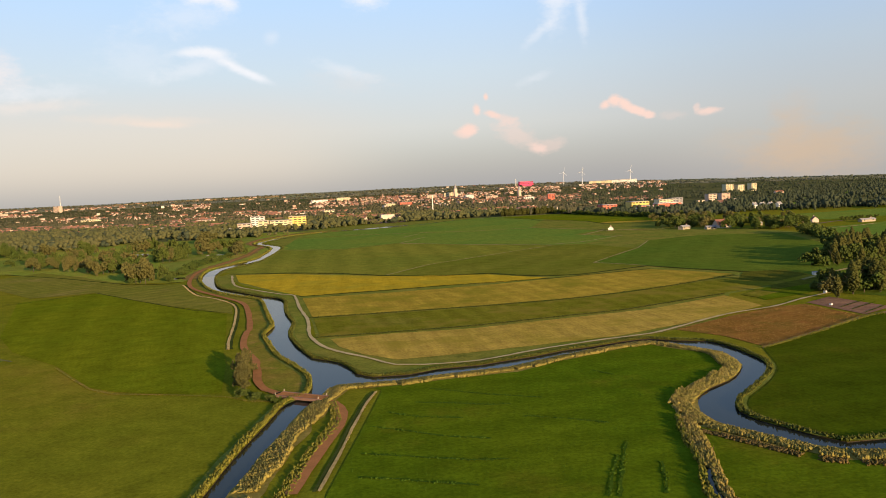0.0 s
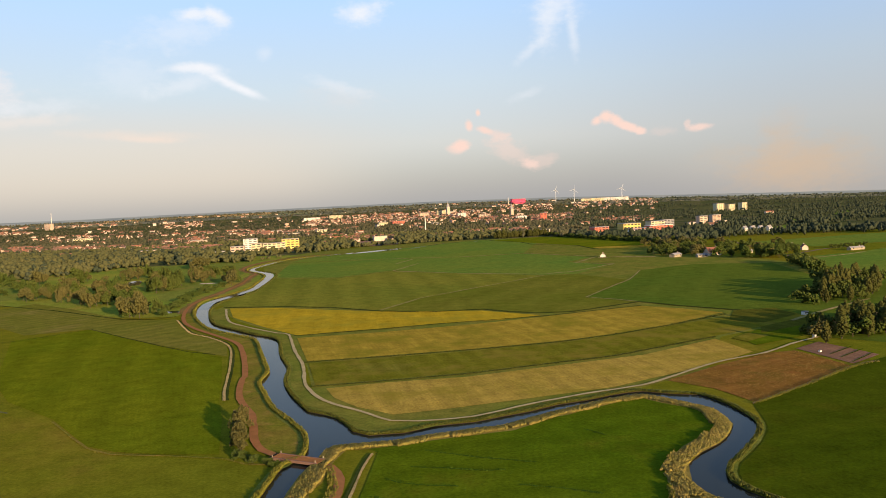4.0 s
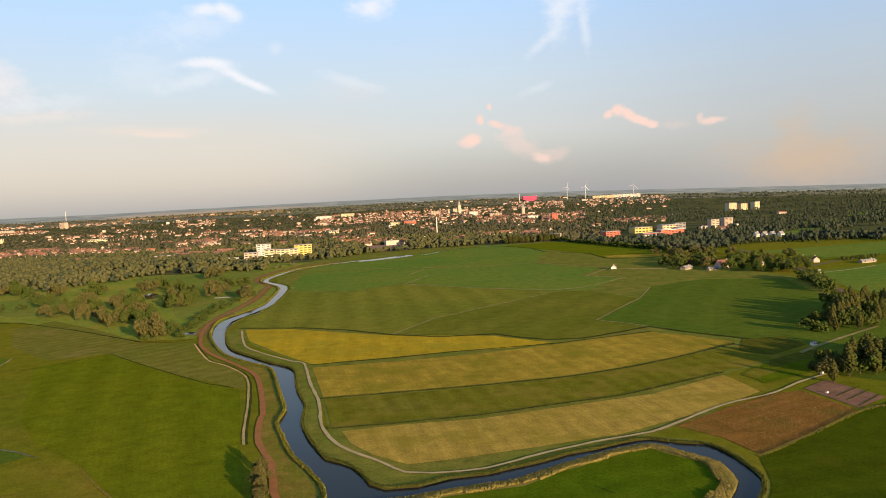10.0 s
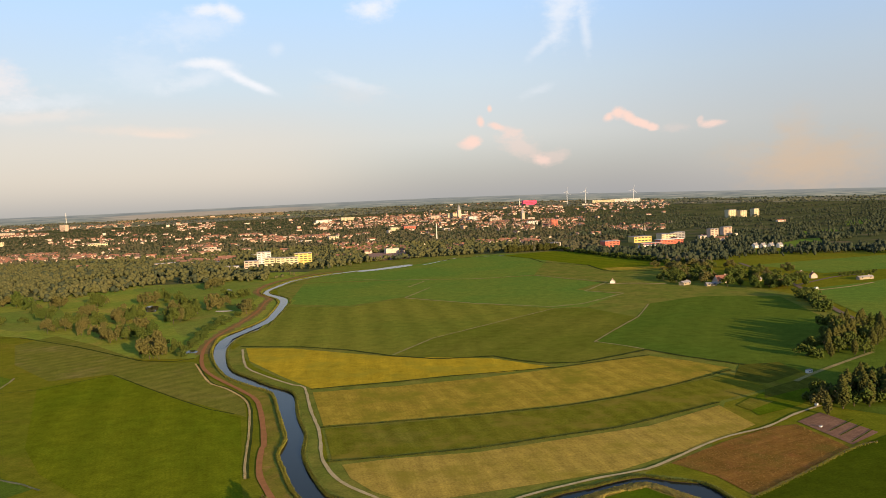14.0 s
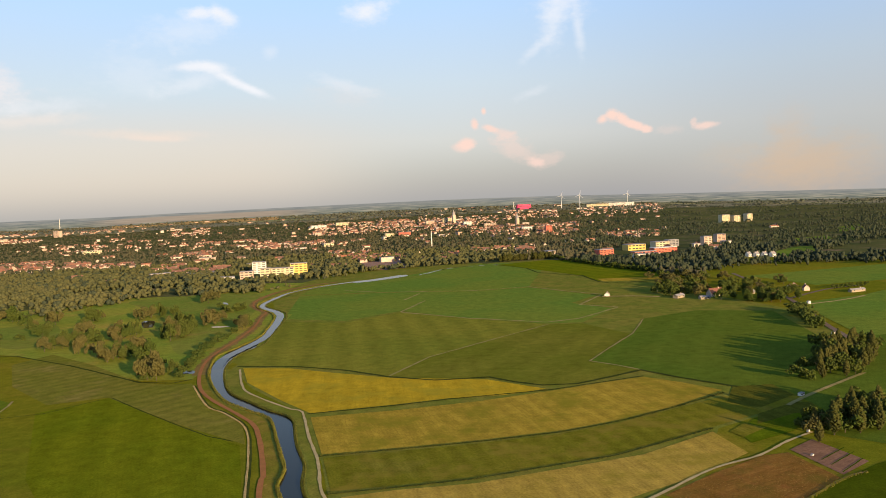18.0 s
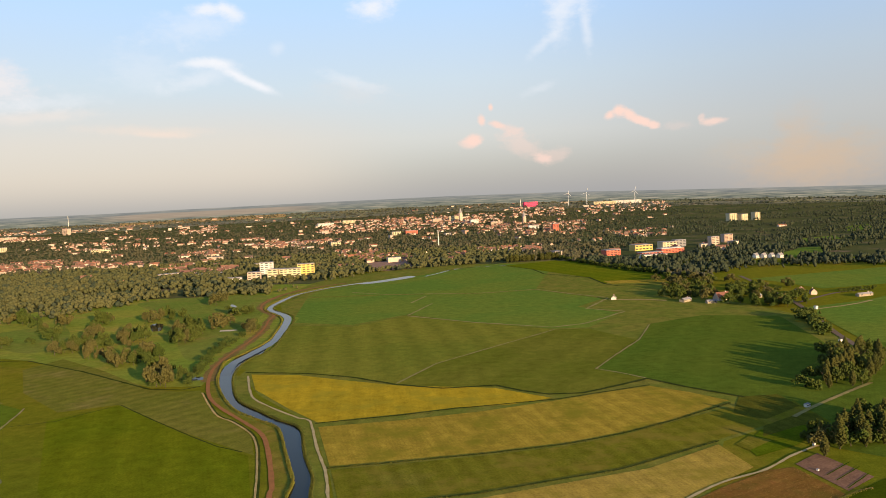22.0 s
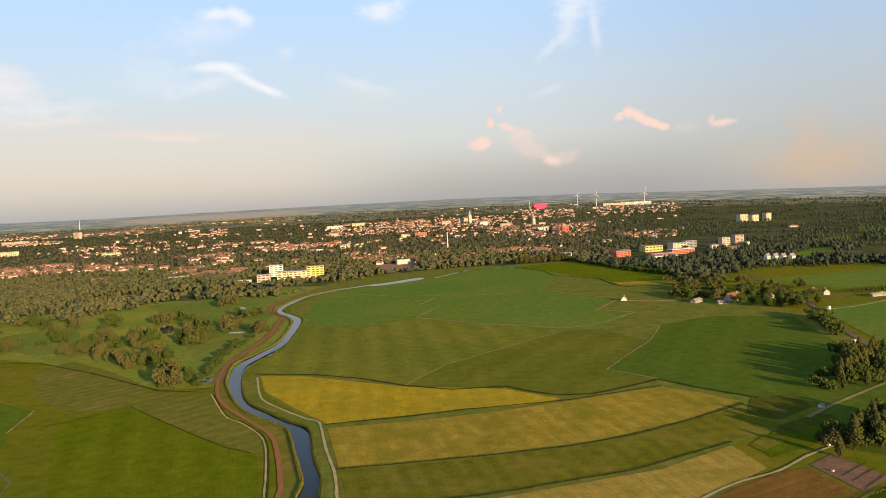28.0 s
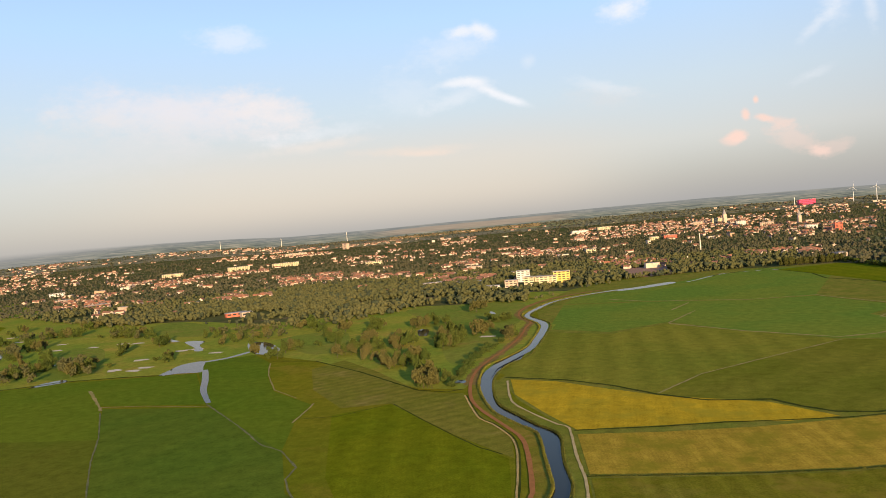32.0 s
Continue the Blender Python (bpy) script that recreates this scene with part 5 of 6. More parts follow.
scatter_field("dead_weeds", F_BROWN, 2.6, 0.34, M_WEEDS, "dead brown weeds all over the field", 21)
scatter_field("meadow_tufts", MEADOW_S, 0.35, 0.28, M_TUFT, "coarse dark green tufts in the lush meadow", 22)
scatter_field("straw", F_STRIP4, 0.3, 0.3, M_WEEDS, "straw left on the stubble strip", 23)
# single trees and bushes
for x, y, h, w in ((-45.4, 163.0, 5.0, 0.66), (-47.4, 168.0, 6.0, 0.62), (-48.2, 172.5, 6.6, 0.6), (-49.4, 177.0, 7.0, 0.6), (-46.2, 165.5, 5.4, 0.66), (-49.0, 181.5, 6.2, 0.58)):
    plant("willow", x, y, h, "brownish willow beside the red cycle path", "willows by the bridge", "willow", w)
for x, y, h in ((-38, 154, 1.6), (-41, 155.5, 1.8), (-43, 157, 1.5), (-36.5, 152.5, 1.3), (-45, 159, 1.7)):
    plant("bush", x, y, h, "low brown bush beside the bridge", "bushes by the bridge", "bush", 1.2)
POPLARS = [(131, 249, 12), (136, 262, 13), (140, 256, 16), (143, 262, 17), (147, 266, 18), (151, 262, 18), (153, 271, 17), (156, 266, 17), (150, 257, 15), (158, 259, 16),
           (180, 345, 15), (183, 350, 17), (187, 352, 18), (191, 357, 18), (195, 360, 17), (199, 364, 18), (203, 367, 19), (207, 372, 18), (211, 376, 18), (215, 380, 17)]
UNDERWOOD = [(139, 264), (145, 258), (149, 270), (155, 262), (161, 273), (166, 270), (186, 347), (194, 354), (201, 371), (206, 381), (216, 385), (222, 391), (210, 366), (198, 357), (159, 262), (168, 283)]
POPLARS2 = [(196, 372, 18), (202, 379, 18), (208, 386, 19), (214, 392, 20), (219, 389, 19), (224, 396, 19), (228, 402, 18), (160, 280, 14), (166, 276, 15), (172, 283, 16), (165, 290, 13),
            (178, 338, 10), (190, 340, 12), (205, 352, 16), (212, 360, 17), (220, 370, 18), (226, 380, 18), (163, 268, 15), (170, 266, 16), (232, 392, 17)]
rng = random.Random(8)
POPLARS3 = [(x + rng.uniform(-6, 8), y + rng.uniform(2, 12), h * rng.uniform(0.75, 1.05)) for x, y, h in (POPLARS + POPLARS2)[2::2]]
for i, (x, y, h) in enumerate(POPLARS3):
    plant("round", x, y, h * 0.6, "broad dark tree in the clump beside the farm road", "poplars by the farm road", "tree", 0.9)
for x, y, h in POPLARS + POPLARS2:
    plant("poplar", x, y, h * 0.68, "tall green poplar in a dense clump beside the farm road", "poplars by the farm road", "poplar", 1.15)
for x, y in UNDERWOOD:
    plant("round", x, y, 8.0, "dark green tree among the poplars", "poplars by the farm road", "tree", 1.0)
for i in range(9):
    plant("bush", 346 + 4.2 * i, 648 + 1.2 * i, 4.0, "dark round bush in a garden row", "garden bushes", "bush", 0.7)
plant("brown", 137, 262, 7, "small orange brown tree beside the garden plots", "poplars by the farm road", "tree", 1.2)
plant("bush", 168, 342, 6, "dark green bush at the meadow edge", "poplars by the farm road", "bush")
plant("bush", 172, 337, 5, "dark green bush at the meadow edge", "poplars by the farm road", "bush")
rng = random.Random(5)
for i in range(14):
    t = i / 13
    plant("bush", 257 - 14 * t + rng.uniform(-3, 3), 530 - 62 * t, rng.uniform(5, 8), "dark green bush in the roadside hedge", "roadside hedge", "bush", 1.1)
for i in range(26):
    t = i / 25
    plant("poplar", 90 + 78 * t, 1116 + 22 * t + rng.uniform(-4, 4), rng.uniform(9, 13), "slim poplar in the row behind the far meadow", "poplar row", "poplar", 1.6)
for i in range(34):
    t = i / 33
    k = t * 4
    j = min(int(k), 3)
    (x0, y0), (x1, y1) = HEDGE_LINE[j], HEDGE_LINE[j + 1]
    plant("bush", x0 + (x1 - x0) * (k - j), y0 + (y1 - y0) * (k - j), rng.uniform(4, 7), "low green bush along the far meadow", "far hedge", "bush", 1.2)
for i in range(84):
    x, y = rng.choice(FARM_GROVES)
    plant(rng.choice(("round", "round", "brown")), x + rng.gauss(0, 13), y + rng.gauss(0, 10), rng.uniform(6.5, 10.5), "green tree beside the farmhouse", "trees round the farm", "tree")
for x, y in GROVES:
    for j in range(2 if rng.random() < 0.35 else 1):
        plant(rng.choice(("brown", "round", "brown", "round")), x + j * rng.gauss(0, 5), y + j * rng.gauss(0, 8), rng.uniform(9, 14) - 3 * j, "olive brown tree on the golf course", "golf course trees", "tree", rng.uniform(0.55, 0.8))
for x, y in DARK_ROW:
    plant("bush", x, y, rng.uniform(6, 9), "dark green tree in a row beside the golf course", "dark tree row", "tree", 0.9)
for x, y in GROVES_WEST:
    plant(rng.choice(("round", "round", "brown")), x, y, rng.uniform(8, 13), "dark green tree beside the golf ponds", "golf pond trees", "tree", rng.uniform(0.55, 0.8))
    if rng.random() < 0.5:
        plant("bush", x + rng.gauss(0, 9), y + rng.gauss(0, 9), rng.uniform(4, 7), "dark green bush beside the golf ponds", "golf pond trees", "bush", 0.9)
west = np.random.default_rng(71)
centres, sizes = [], []
for poly, count in WEST_STANDS:
    while count:
        x, y = west.uniform(min(p[0] for p in poly), max(p[0] for p in poly)), west.uniform(min(p[1] for p in poly), max(p[1] for p in poly))
        if inside(x, y, poly):
            count -= 1
            h = west.uniform(6.0, 11.0)
            for c in crown_centres(west, 46, 0.34, 0.12, 0.96):
                centres.append((x + c[0] * h, y + c[1] * h, c[2] * h))
                sizes.append(h * west.uniform(0.07, 0.13))
stand = fast_mesh("tree_stands", *tufts(west, centres, sizes), M_OLIVEW)
stand.shade_smooth()
tagged(new("tree_stands", stand), "stands of olive green trees on the golf course", "trees", kind="stuff")
for x, y in PATH_BUSHES:
    plant("bush", x, y, rng.uniform(2.5, 5), "dark green bush beside the red cycle path", "path bushes", "bush", 1.2)


# ---- town and woods in the distance ----
TOWN_AZ = (-60, -50, -47, -44.5, -42, -40, -37, -34.5, -32, -30, -27, -24, -21.5, -18.4, -16.3, -14.2, -12, -8, -4, 0, 4, 8, 12, 15, 18, 22, 26, 32, 60)
TOWN_R = (1500, 1500, 1250, 1110, 1050, 1080, 960, 860, 840, 815, 835, 870, 810, 830, 840, 880, 900, 1010, 1075, 1110, 1150, 1150, 1000, 860, 800, 960, 980, 960, 960)
HOMES = []


def built_up(x, y):
    """How densely built the land is, 0 to 1."""
    r, a = math.hypot(x, y), math.degrees(math.atan2(x, y))
    if not -56 < a < 27 or not 1060 < r < 4600:
        return 0.0
    side = 1.0 if a < 13 else max(0.0, (27 - a) / 14) * 0.4
    side *= min(1.0, (a + 56) / 6)
    lump = noise.noise(Vector((x / 320, y / 420, 3.1))) + 0.5 * noise.noise(Vector((x / 120, y / 150, 7.7)))
    return side * min(max(0.5 + 1.1 * lump, 0.0), 1.0) * min(1.0, (r - 1060) / 120)


def add_home(x, y, turn, w, d, h, roof, flat=False):
    HOMES.append((x, y, turn, w, d, h, roof, flat))


rng = random.Random(11)


def terrace(x, y, turn, count):
    """A row of joined houses."""
    gap, d, h, roof = rng.uniform(5.0, 6.4), rng.uniform(6.5, 8), rng.uniform(3.0, 4.6), rng.uniform(2.0, 3.0)
    for j in range(count):
        u = gap * (j - count / 2)
        add_home(x + math.cos(turn) * u, y + math.sin(turn) * u, turn, gap * 0.97, d, h, roof)


# the denser quarters: from and to azimuth, from and to distance, rows of houses
QUARTERS = (
    (-32.3, -27.1, 1560, 1900, 74), (-19.9, -15.9, 1200, 1300, 40), (-26.7, -25.0, 1560, 1760, 14), (-24.8, -22.2, 1500, 1600, 18), (-20.5, -19.0, 1300, 1430, 12),
    (-19.5, -16.6, 1700, 1900, 22), (-43.5, -41.3, 2280, 2460, 22), (-40.6, -38.0, 2080, 2340, 34), (-38.0, -32.6, 2340, 2500, 56), (-36.6, -34.5, 1320, 1400, 12),
    (-33.7, -32.8, 1310, 1380, 6), (-47.2, -43.5, 1570, 2000, 40), (-53.7, -49.0, 2600, 3200, 44), (-53.5, -47.0, 3500, 3750, 50), (-49.4, -44.7, 4000, 4500, 50),
    (-36.6, -28.2, 3250, 3550, 74), (-32.5, -28.2, 3750, 4100, 40), (-40.5, -32.3, 4100, 4600, 70), (-26.5, -22.6, 3750, 4050, 34), (-19.6, -17.0, 3050, 3650, 36),
    (-17.9, -13.7, 2360, 2480, 22), (-14.6, -7.9, 1880, 2170, 34), (-9.4, 2.5, 2500, 3400, 210), (-6.4, -2.8, 1240, 1390, 18), (-4.7, 4.5, 2800, 3500, 120),
    (2.5, 10.7, 2030, 2700, 90), (2.5, 8.1, 1330, 1470, 30), (-8.3, -5.3, 1370, 1580, 22), (5.2, 9.0, 3140, 3900, 60), (10.7, 17.0, 3300, 4400, 60),
    (11.9, 16.3, 1670, 1900, 22), (-14.1, -9.1, 1980, 2110, 24), (-28.0, -20.0, 2300, 2900, 40), (-50.0, -42.0, 2700, 3300, 50))
for a0, a1, r0, r1, rows in QUARTERS:
    for i in range(int(rows * 1.5)):
        a, r = radians(rng.uniform(a0, a1)), rng.uniform(r0, r1)
        terrace(r * math.sin(a), r * math.cos(a), radians(rng.choice((18, 24, 30, 5, -20, 60, 108))), rng.randint(1, 3))
for i in range(1500):
    a = radians(rng.uniform(-55, 27))
    r = 1130 * (4500 / 1130) ** rng.uniform(0, 1)
    x, y = r * math.sin(a), r * math.cos(a)
    if inside(x, y, GOLF) or rng.random() > built_up(x, y) * (0.5 if x < -100 and r < 1900 else 0.85):
        continue
    turn = radians(rng.choice((20, 25, 30, 110, 115, -10)))
    if rng.random() < 0.16:
        add_home(x, y, turn, rng.uniform(12, 34), rng.uniform(8, 14), rng.uniform(4, 9), 0, True)
    else:
        terrace(x, y, turn, rng.randint(2, 4))


def home_shape(x, y, turn, w, d, h, roof, flat):
    """Corners of the walls and the roof of one small house."""
    c, s, g = math.cos(turn), math.sin(turn), rise(x, y)
    at = lambda u, v, z: (x + c * u - s * v, y + s * u + c * v, g + z)
    a, b = w / 2, d / 2
    walls = [at(-a, -b, -1), at(a, -b, -1), at(a, b, -1), at(-a, b, -1), at(-a, -b, h), at(a, -b, h), at(a, b, h), at(-a, b, h)]
    wf = [(0, 1, 5, 4), (1, 2, 6, 5), (2, 3, 7, 6), (3, 0, 4, 7)]
    if flat:
        rv = [at(-a - 0.3, -b - 0.3, h), at(a + 0.3, -b - 0.3, h), at(a + 0.3, b + 0.3, h), at(-a - 0.3, b + 0.3, h)]
        rv += [(p[0], p[1], p[2] + 0.5) for p in rv]
        rf = [(4, 5, 6, 7), (0, 1, 5, 4), (1, 2, 6, 5), (2, 3, 7, 6), (3, 0, 4, 7)]
    else:
        walls += [at(-a, 0, h + roof), at(a, 0, h + roof)]
        wf += [(4, 7, 8), (6, 5, 9)]
        e = 0.4
        rv = [at(-a - e, -b - e, h - 0.1), at(a + e, -b - e, h - 0.1), at(a + e, b + e, h - 0.1), at(-a - e, b + e, h - 0.1), at(-a - e, 0, h + roof + 0.15), at(a + e, 0, h + roof + 0.15)]
        rf = [(0, 1, 5, 4), (2, 3, 4, 5)]
    return walls, wf, rv, rf


wv, wf, rv, rf, fv, ff = [], [], [], [], [], []
near_homes = set(sorted(HOMES, key=lambda q: math.hypot(q[0], q[1]))[:260])
for q in HOMES:
    a, b, c, d = home_shape(*q)
    if q in near_homes:
        house = tagged(new("house"), "brick town house with a red tiled roof" if not q[7] else "flat roofed brick building in the town", "house", "near town houses")
        part("wall", mesh_of("wall", a, b, M_WALLS), house)
        part("roof", mesh_of("roof", c, d, M_GREYR if q[7] else M_ROOF), house)
        continue
    wf += [tuple(i + len(wv) for i in f) for f in b]
    wv += a
    t, u = (fv, ff) if q[7] else (rv, rf)
    u += [tuple(i + len(t) for i in f) for f in d]
    t += c
tagged(new("town_walls", mesh_of("town_walls", wv, wf, M_WALLS)), "sunlit brick walls of many distant town houses", "houses", kind="stuff")
tagged(new("town_roofs", mesh_of("town_roofs", rv, rf, M_ROOF)), "red tiled roofs of many distant town houses", "roofs", kind="stuff")
tagged(new("flat_roofs", mesh_of("flat_roofs", fv, ff, M_GREYR)), "grey flat roofs of distant town buildings", "roofs", kind="stuff")


def make_woods():
    rng = np.random.default_rng(3)
    n = 72000
    az = rng.uniform(-62, 42, n)
    r = 620 * (4750 / 620) ** rng.uniform(0, 1, n)
    az, r = np.concatenate([az, rng.uniform(-50, 4, 12000)]), np.concatenate([r, rng.uniform(700, 1450, 12000)])
    stands = {"olive_woods": ([], []), "far_woods": ([], []), "pine_woods": ([], [])}
    distant = {"far_woods": ([], []), "pine_woods": ([], [])}
    cells = {(int(q[0] // 9), int(q[1] // 9)) for q in HOMES}
    front = {(int((q[0] - q[0] / math.hypot(q[0], q[1]) * 16) // 9), int((q[1] - q[1] / math.hypot(q[0], q[1]) * 16) // 9)) for q in HOMES}
    open_land = (MEADOW_NE, F_L2, F_WEST, FIELD_TR, FIELD_TR2, SPORT, LAKE, *FAIRWAYS) + CLEARINGS
    for a, d in zip(az, r):
        if d < np.interp(a, TOWN_AZ, TOWN_R) + rng.uniform(-25, 30):
            continue
        x, y = d * math.sin(radians(a)), d * math.cos(radians(a))
        cell = (int(x // 9), int(y // 9))
        if cell in cells or (cell in front and rng.uniform() < 0.4):
            continue
        b = built_up(x, y)
        wood = a > 12 or d < 1150
        lumpy = noise.noise(Vector((x / 70, y / 80, 5.0)))
        if not wood and rng.uniform() < 0.02 + 0.16 * b - 0.45 * lumpy:
            continue
        if d > 3500 and rng.uniform() < (0.4 if a < 12 else 0.25):
            continue
        if d < 1060 and a < 0 and rng.uniform() > 0.42 + 1.0 * lumpy:
            continue
        if a > 15 and noise.noise(Vector((x / 260, y / 200, 1.0))) + 0.4 * noise.noise(Vector((x / 70, y / 90, 4.0))) < -0.12:
            continue
        if d < 1700 and any(inside(x, y, p) for p in open_land):
            continue
        s = max(1.0, d / 2000) ** 0.7
        h = (4.2 + 6.5 * rng.uniform() ** 1.5) * (1.0 if wood else 0.9)
        w = h * (rng.uniform(0.36, 0.5) if a < 12 else rng.uniform(0.26, 0.38)) * s
        g = rise(x, y)
        # right-hand woods take the shade-darkened colour, so do some dark trees at random
        dark = rng.uniform() < 0.12
        kind = "pine_woods" if dark or (a > 12 + 3 * math.sin(d / 90) and d > 880) else "olive_woods" if d < 1500 and a < 6 else "far_woods"
        if d > 2200:
            centres, sizes = distant["far_woods" if kind == "olive_woods" else kind]
            centres.append((x, y, g + h * 0.5))
            sizes.append((w, w, h * 0.52))
            continue
        centres, sizes = stands[kind]
        k = 4 if d < 1300 else 2
        u = rng.normal(size=(k, 3))
        u /= np.linalg.norm(u, axis=1, keepdims=True)
        for q in u:
            centres.append((x + q[0] * w * 0.6, y + q[1] * w * 0.6, g + h * (0.52 + 0.26 * q[2])))
            sizes.append((w * rng.uniform(0.5, 0.8), w * rng.uniform(0.5, 0.8), h * rng.uniform(0.22, 0.36)))
    for name, mat, label in (("olive_woods", M_OLIVEW, "sunlit olive brown crowns of the wood behind the golf course"), ("far_woods", M_WOODS, "olive green crowns of distant woods and gardens"), ("pine_woods", M_SHADEWOODS, "dark green crowns of distant woods, shade in their colour")):
        v, f = lumps(rng, *stands[name])
        if name in distant:
            v2, f2 = tufts(rng, *distant[name])
            v, f = np.concatenate([v, v2]), np.concatenate([f, f2 + len(v)])
        me = fast_mesh(name, v, f, mat)
        me.shade_smooth()
        tagged(new(name, me), label, "woods", kind="stuff")


make_woods()


def make_hedgerows():
    rng = np.random.default_rng(17)
    centres, sizes = [], []
    for _ in range(170):
        a, r = radians(rng.uniform(-62, 42)), rng.uniform(3600, 4800)
        n, turn = rng.integers(3, 16), rng.choice([0.3, 0.35, 1.9])
        for j in range(n):
            x = r * math.sin(a) + math.cos(turn) * 22 * j + rng.normal(0, 5)
            y = r * math.cos(a) + math.sin(turn) * 22 * j + rng.normal(0, 5)
            if math.hypot(x, y) < 4830:
                centres.append((x, y, rise(x, y) + 3))
                sizes.append((rng.uniform(8, 18), rng.uniform(8, 18), rng.uniform(1.8, 3.6)))
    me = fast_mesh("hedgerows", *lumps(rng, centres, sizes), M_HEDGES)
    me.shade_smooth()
    tagged(new("hedgerows", me), "hedgerows and tree rows between far fields, haze in their colour", "hedgerow", kind="stuff")


make_hedgerows()


def far_strip(name, a0, a1, r0, r1, mat, label):
    """A distant field that follows the rising land."""
    na, nr, verts, faces = max(2, int(a1 - a0)), 6, [], []
    for i in range(na + 1):
        a = radians(a0 + (a1 - a0) * i / na)
        for j in range(nr + 1):
            r = r0 + (r1 - r0) * j / nr
            x, y = r * math.sin(a), r * math.cos(a)
            verts.append((x, y, rise(x, y) + 0.9))
    for i in range(na):
        for j in range(nr):
            k = i * (nr + 1) + j
            faces.append((k, k + nr + 1, k + nr + 2, k + 1))
    tagged(new(name, mesh_of(name, verts, [f[::-1] for f in faces], mat)), label, "field", kind="structure")


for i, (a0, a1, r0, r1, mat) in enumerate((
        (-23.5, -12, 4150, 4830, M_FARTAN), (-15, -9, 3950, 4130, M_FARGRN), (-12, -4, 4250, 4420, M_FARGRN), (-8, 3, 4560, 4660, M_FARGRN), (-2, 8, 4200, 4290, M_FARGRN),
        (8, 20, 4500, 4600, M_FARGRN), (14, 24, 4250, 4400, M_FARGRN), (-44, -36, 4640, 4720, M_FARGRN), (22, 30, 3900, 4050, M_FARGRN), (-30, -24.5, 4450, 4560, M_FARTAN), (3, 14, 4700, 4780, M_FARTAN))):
    far_strip("far_field", a0, a1, r0, r1, mat, "distant stubble field, paled by haze in its colour" if mat is M_FARTAN else "distant green field, paled by haze in its colour")


# ---- landmark buildings ----
def block(name, x, y, w, d, h, turn, wall, roof, label, storeys=0, category="building", group="", band=M_GLASS, cap=0.7):
    """A flat roofed building with a parapet and a row of windows on each storey."""
    top = tagged(new(name), label, category, group)
    top.matrix_world = pose(x, y, rise(x, y), 0, 0, turn)
    bm = bmesh.new()
    box(bm, -w / 2, w / 2, -d / 2, d / 2, -0.5, h)
    part("wall", finish(bm, "wall", wall), top)
    bm = bmesh.new()
    e = 0.3 * cap
    box(bm, -w / 2 - e, w / 2 + e, -d / 2 - e, d / 2 + e, h, h + cap)
    part("roof", finish(bm, "roof", roof), top)
    for i in range(storeys):
        z = (i + 0.45) * h / storeys
        bays = max(2, int(w / 6))
        for j in range(bays):
            u = -w / 2 + (j + 0.5) * w / bays
            bm = bmesh.new()
            box(bm, u - w / bays * 0.33, u + w / bays * 0.33, -d / 2 - 0.08, -d / 2 + 0.1, z, z + h / storeys * 0.4)
            part("window", finish(bm, "window", band), top)
    return top


def gabled(name, x, y, w, d, h, rf, turn, wall, roof, label, category="house", group=""):
    """A house or barn with a pitched roof, a door, windows and a chimney."""
    top = tagged(new(name), label, category, group)
    top.matrix_world = pose(x, y, rise(x, y), 0, 0, turn)
    a, b, c, e = home_shape(0, 0, 0, w, d, h, rf, False)
    part("wall", mesh_of("wall", a, b, wall), top)
    part("roof", mesh_of("roof", c, e, roof), top)
    bm = bmesh.new()
    box(bm, w * 0.25, w * 0.25 + 0.7, -0.35, 0.35, h + rf * 0.6, h + rf + 0.9)
    part("chimney", finish(bm, "chimney", M_WALLS), top)
    for k in (-0.3, 0.3):
        bm = bmesh.new()
        box(bm, w * k - 0.6, w * k + 0.6, -d / 2 - 0.06, -d / 2 + 0.05, 0.9, 2.2)
        part("window", finish(bm, "window", M_GLASS), top)
    bm = bmesh.new()
    box(bm, -0.5, 0.5, -d / 2 - 0.06, -d / 2 + 0.05, 0, 2.1)
    part("door", finish(bm, "door", M_TIMBER), top)
    return top


OFFICE = "offices by the river"
block("office_block", -222, 1042, 30, 12, 12, 12, M_CREAM, M_GREYR, "long cream office block with rows of dark windows", 4, group=OFFICE)
block("office_block", -204, 1066, 24, 12, 16, 12, M_YELB, M_GREYR, "tall yellow office block behind the river trees", 5, group=OFFICE)
block("office_block", -244, 1033, 14, 12, 13, 5, M_CREAM, M_GREYR, "bright cream office block with dark windows", 4, group=OFFICE)
block("office_block", -272, 1115, 20, 14, 17, 10, M_WHITE, M_GREYR, "pale tall office block above the trees", 6, group=OFFICE)
block("office_block", -270, 1032, 18, 12, 10, 8, M_WALLS, M_GREYR, "reddish brick office block with windows", 3, group=OFFICE)
block("office_block", -295, 1016, 22, 10, 5, 4, M_WHITE, M_GREYR, "low white building among trees", 2, group=OFFICE)
HALLS = "halls behind the meadow"
block("warehouse", 256, 1160, 25, 16, 8.6, 18, M_REDB, M_GREYR, "bright red clad warehouse", 3, group=HALLS)
block("warehouse", 322, 1235, 32, 20, 9.4, 16, M_YELB, M_GREYR, "yellow clad hall with a dark front", 2, group=HALLS)
block("warehouse", 374, 1265, 26, 18, 10.1, 15, M_CREAM, M_GREYR, "cream clad hall with dark windows", 3, group=HALLS)
block("warehouse", 306, 1120, 38, 14, 5.5, 20, M_REDB, M_GREYR, "long low red clad hall", 2, group=HALLS)
block("warehouse", 350, 1165, 42, 14, 7.0, 20, M_REDB, M_WHITE, "long red brick hall with a white roof edge", 3, group=HALLS)
block("warehouse", 300, 1085, 40, 14, 4.7, 12, M_WHITE, M_GREYR, "low white shed behind the meadow", 1, group=HALLS)
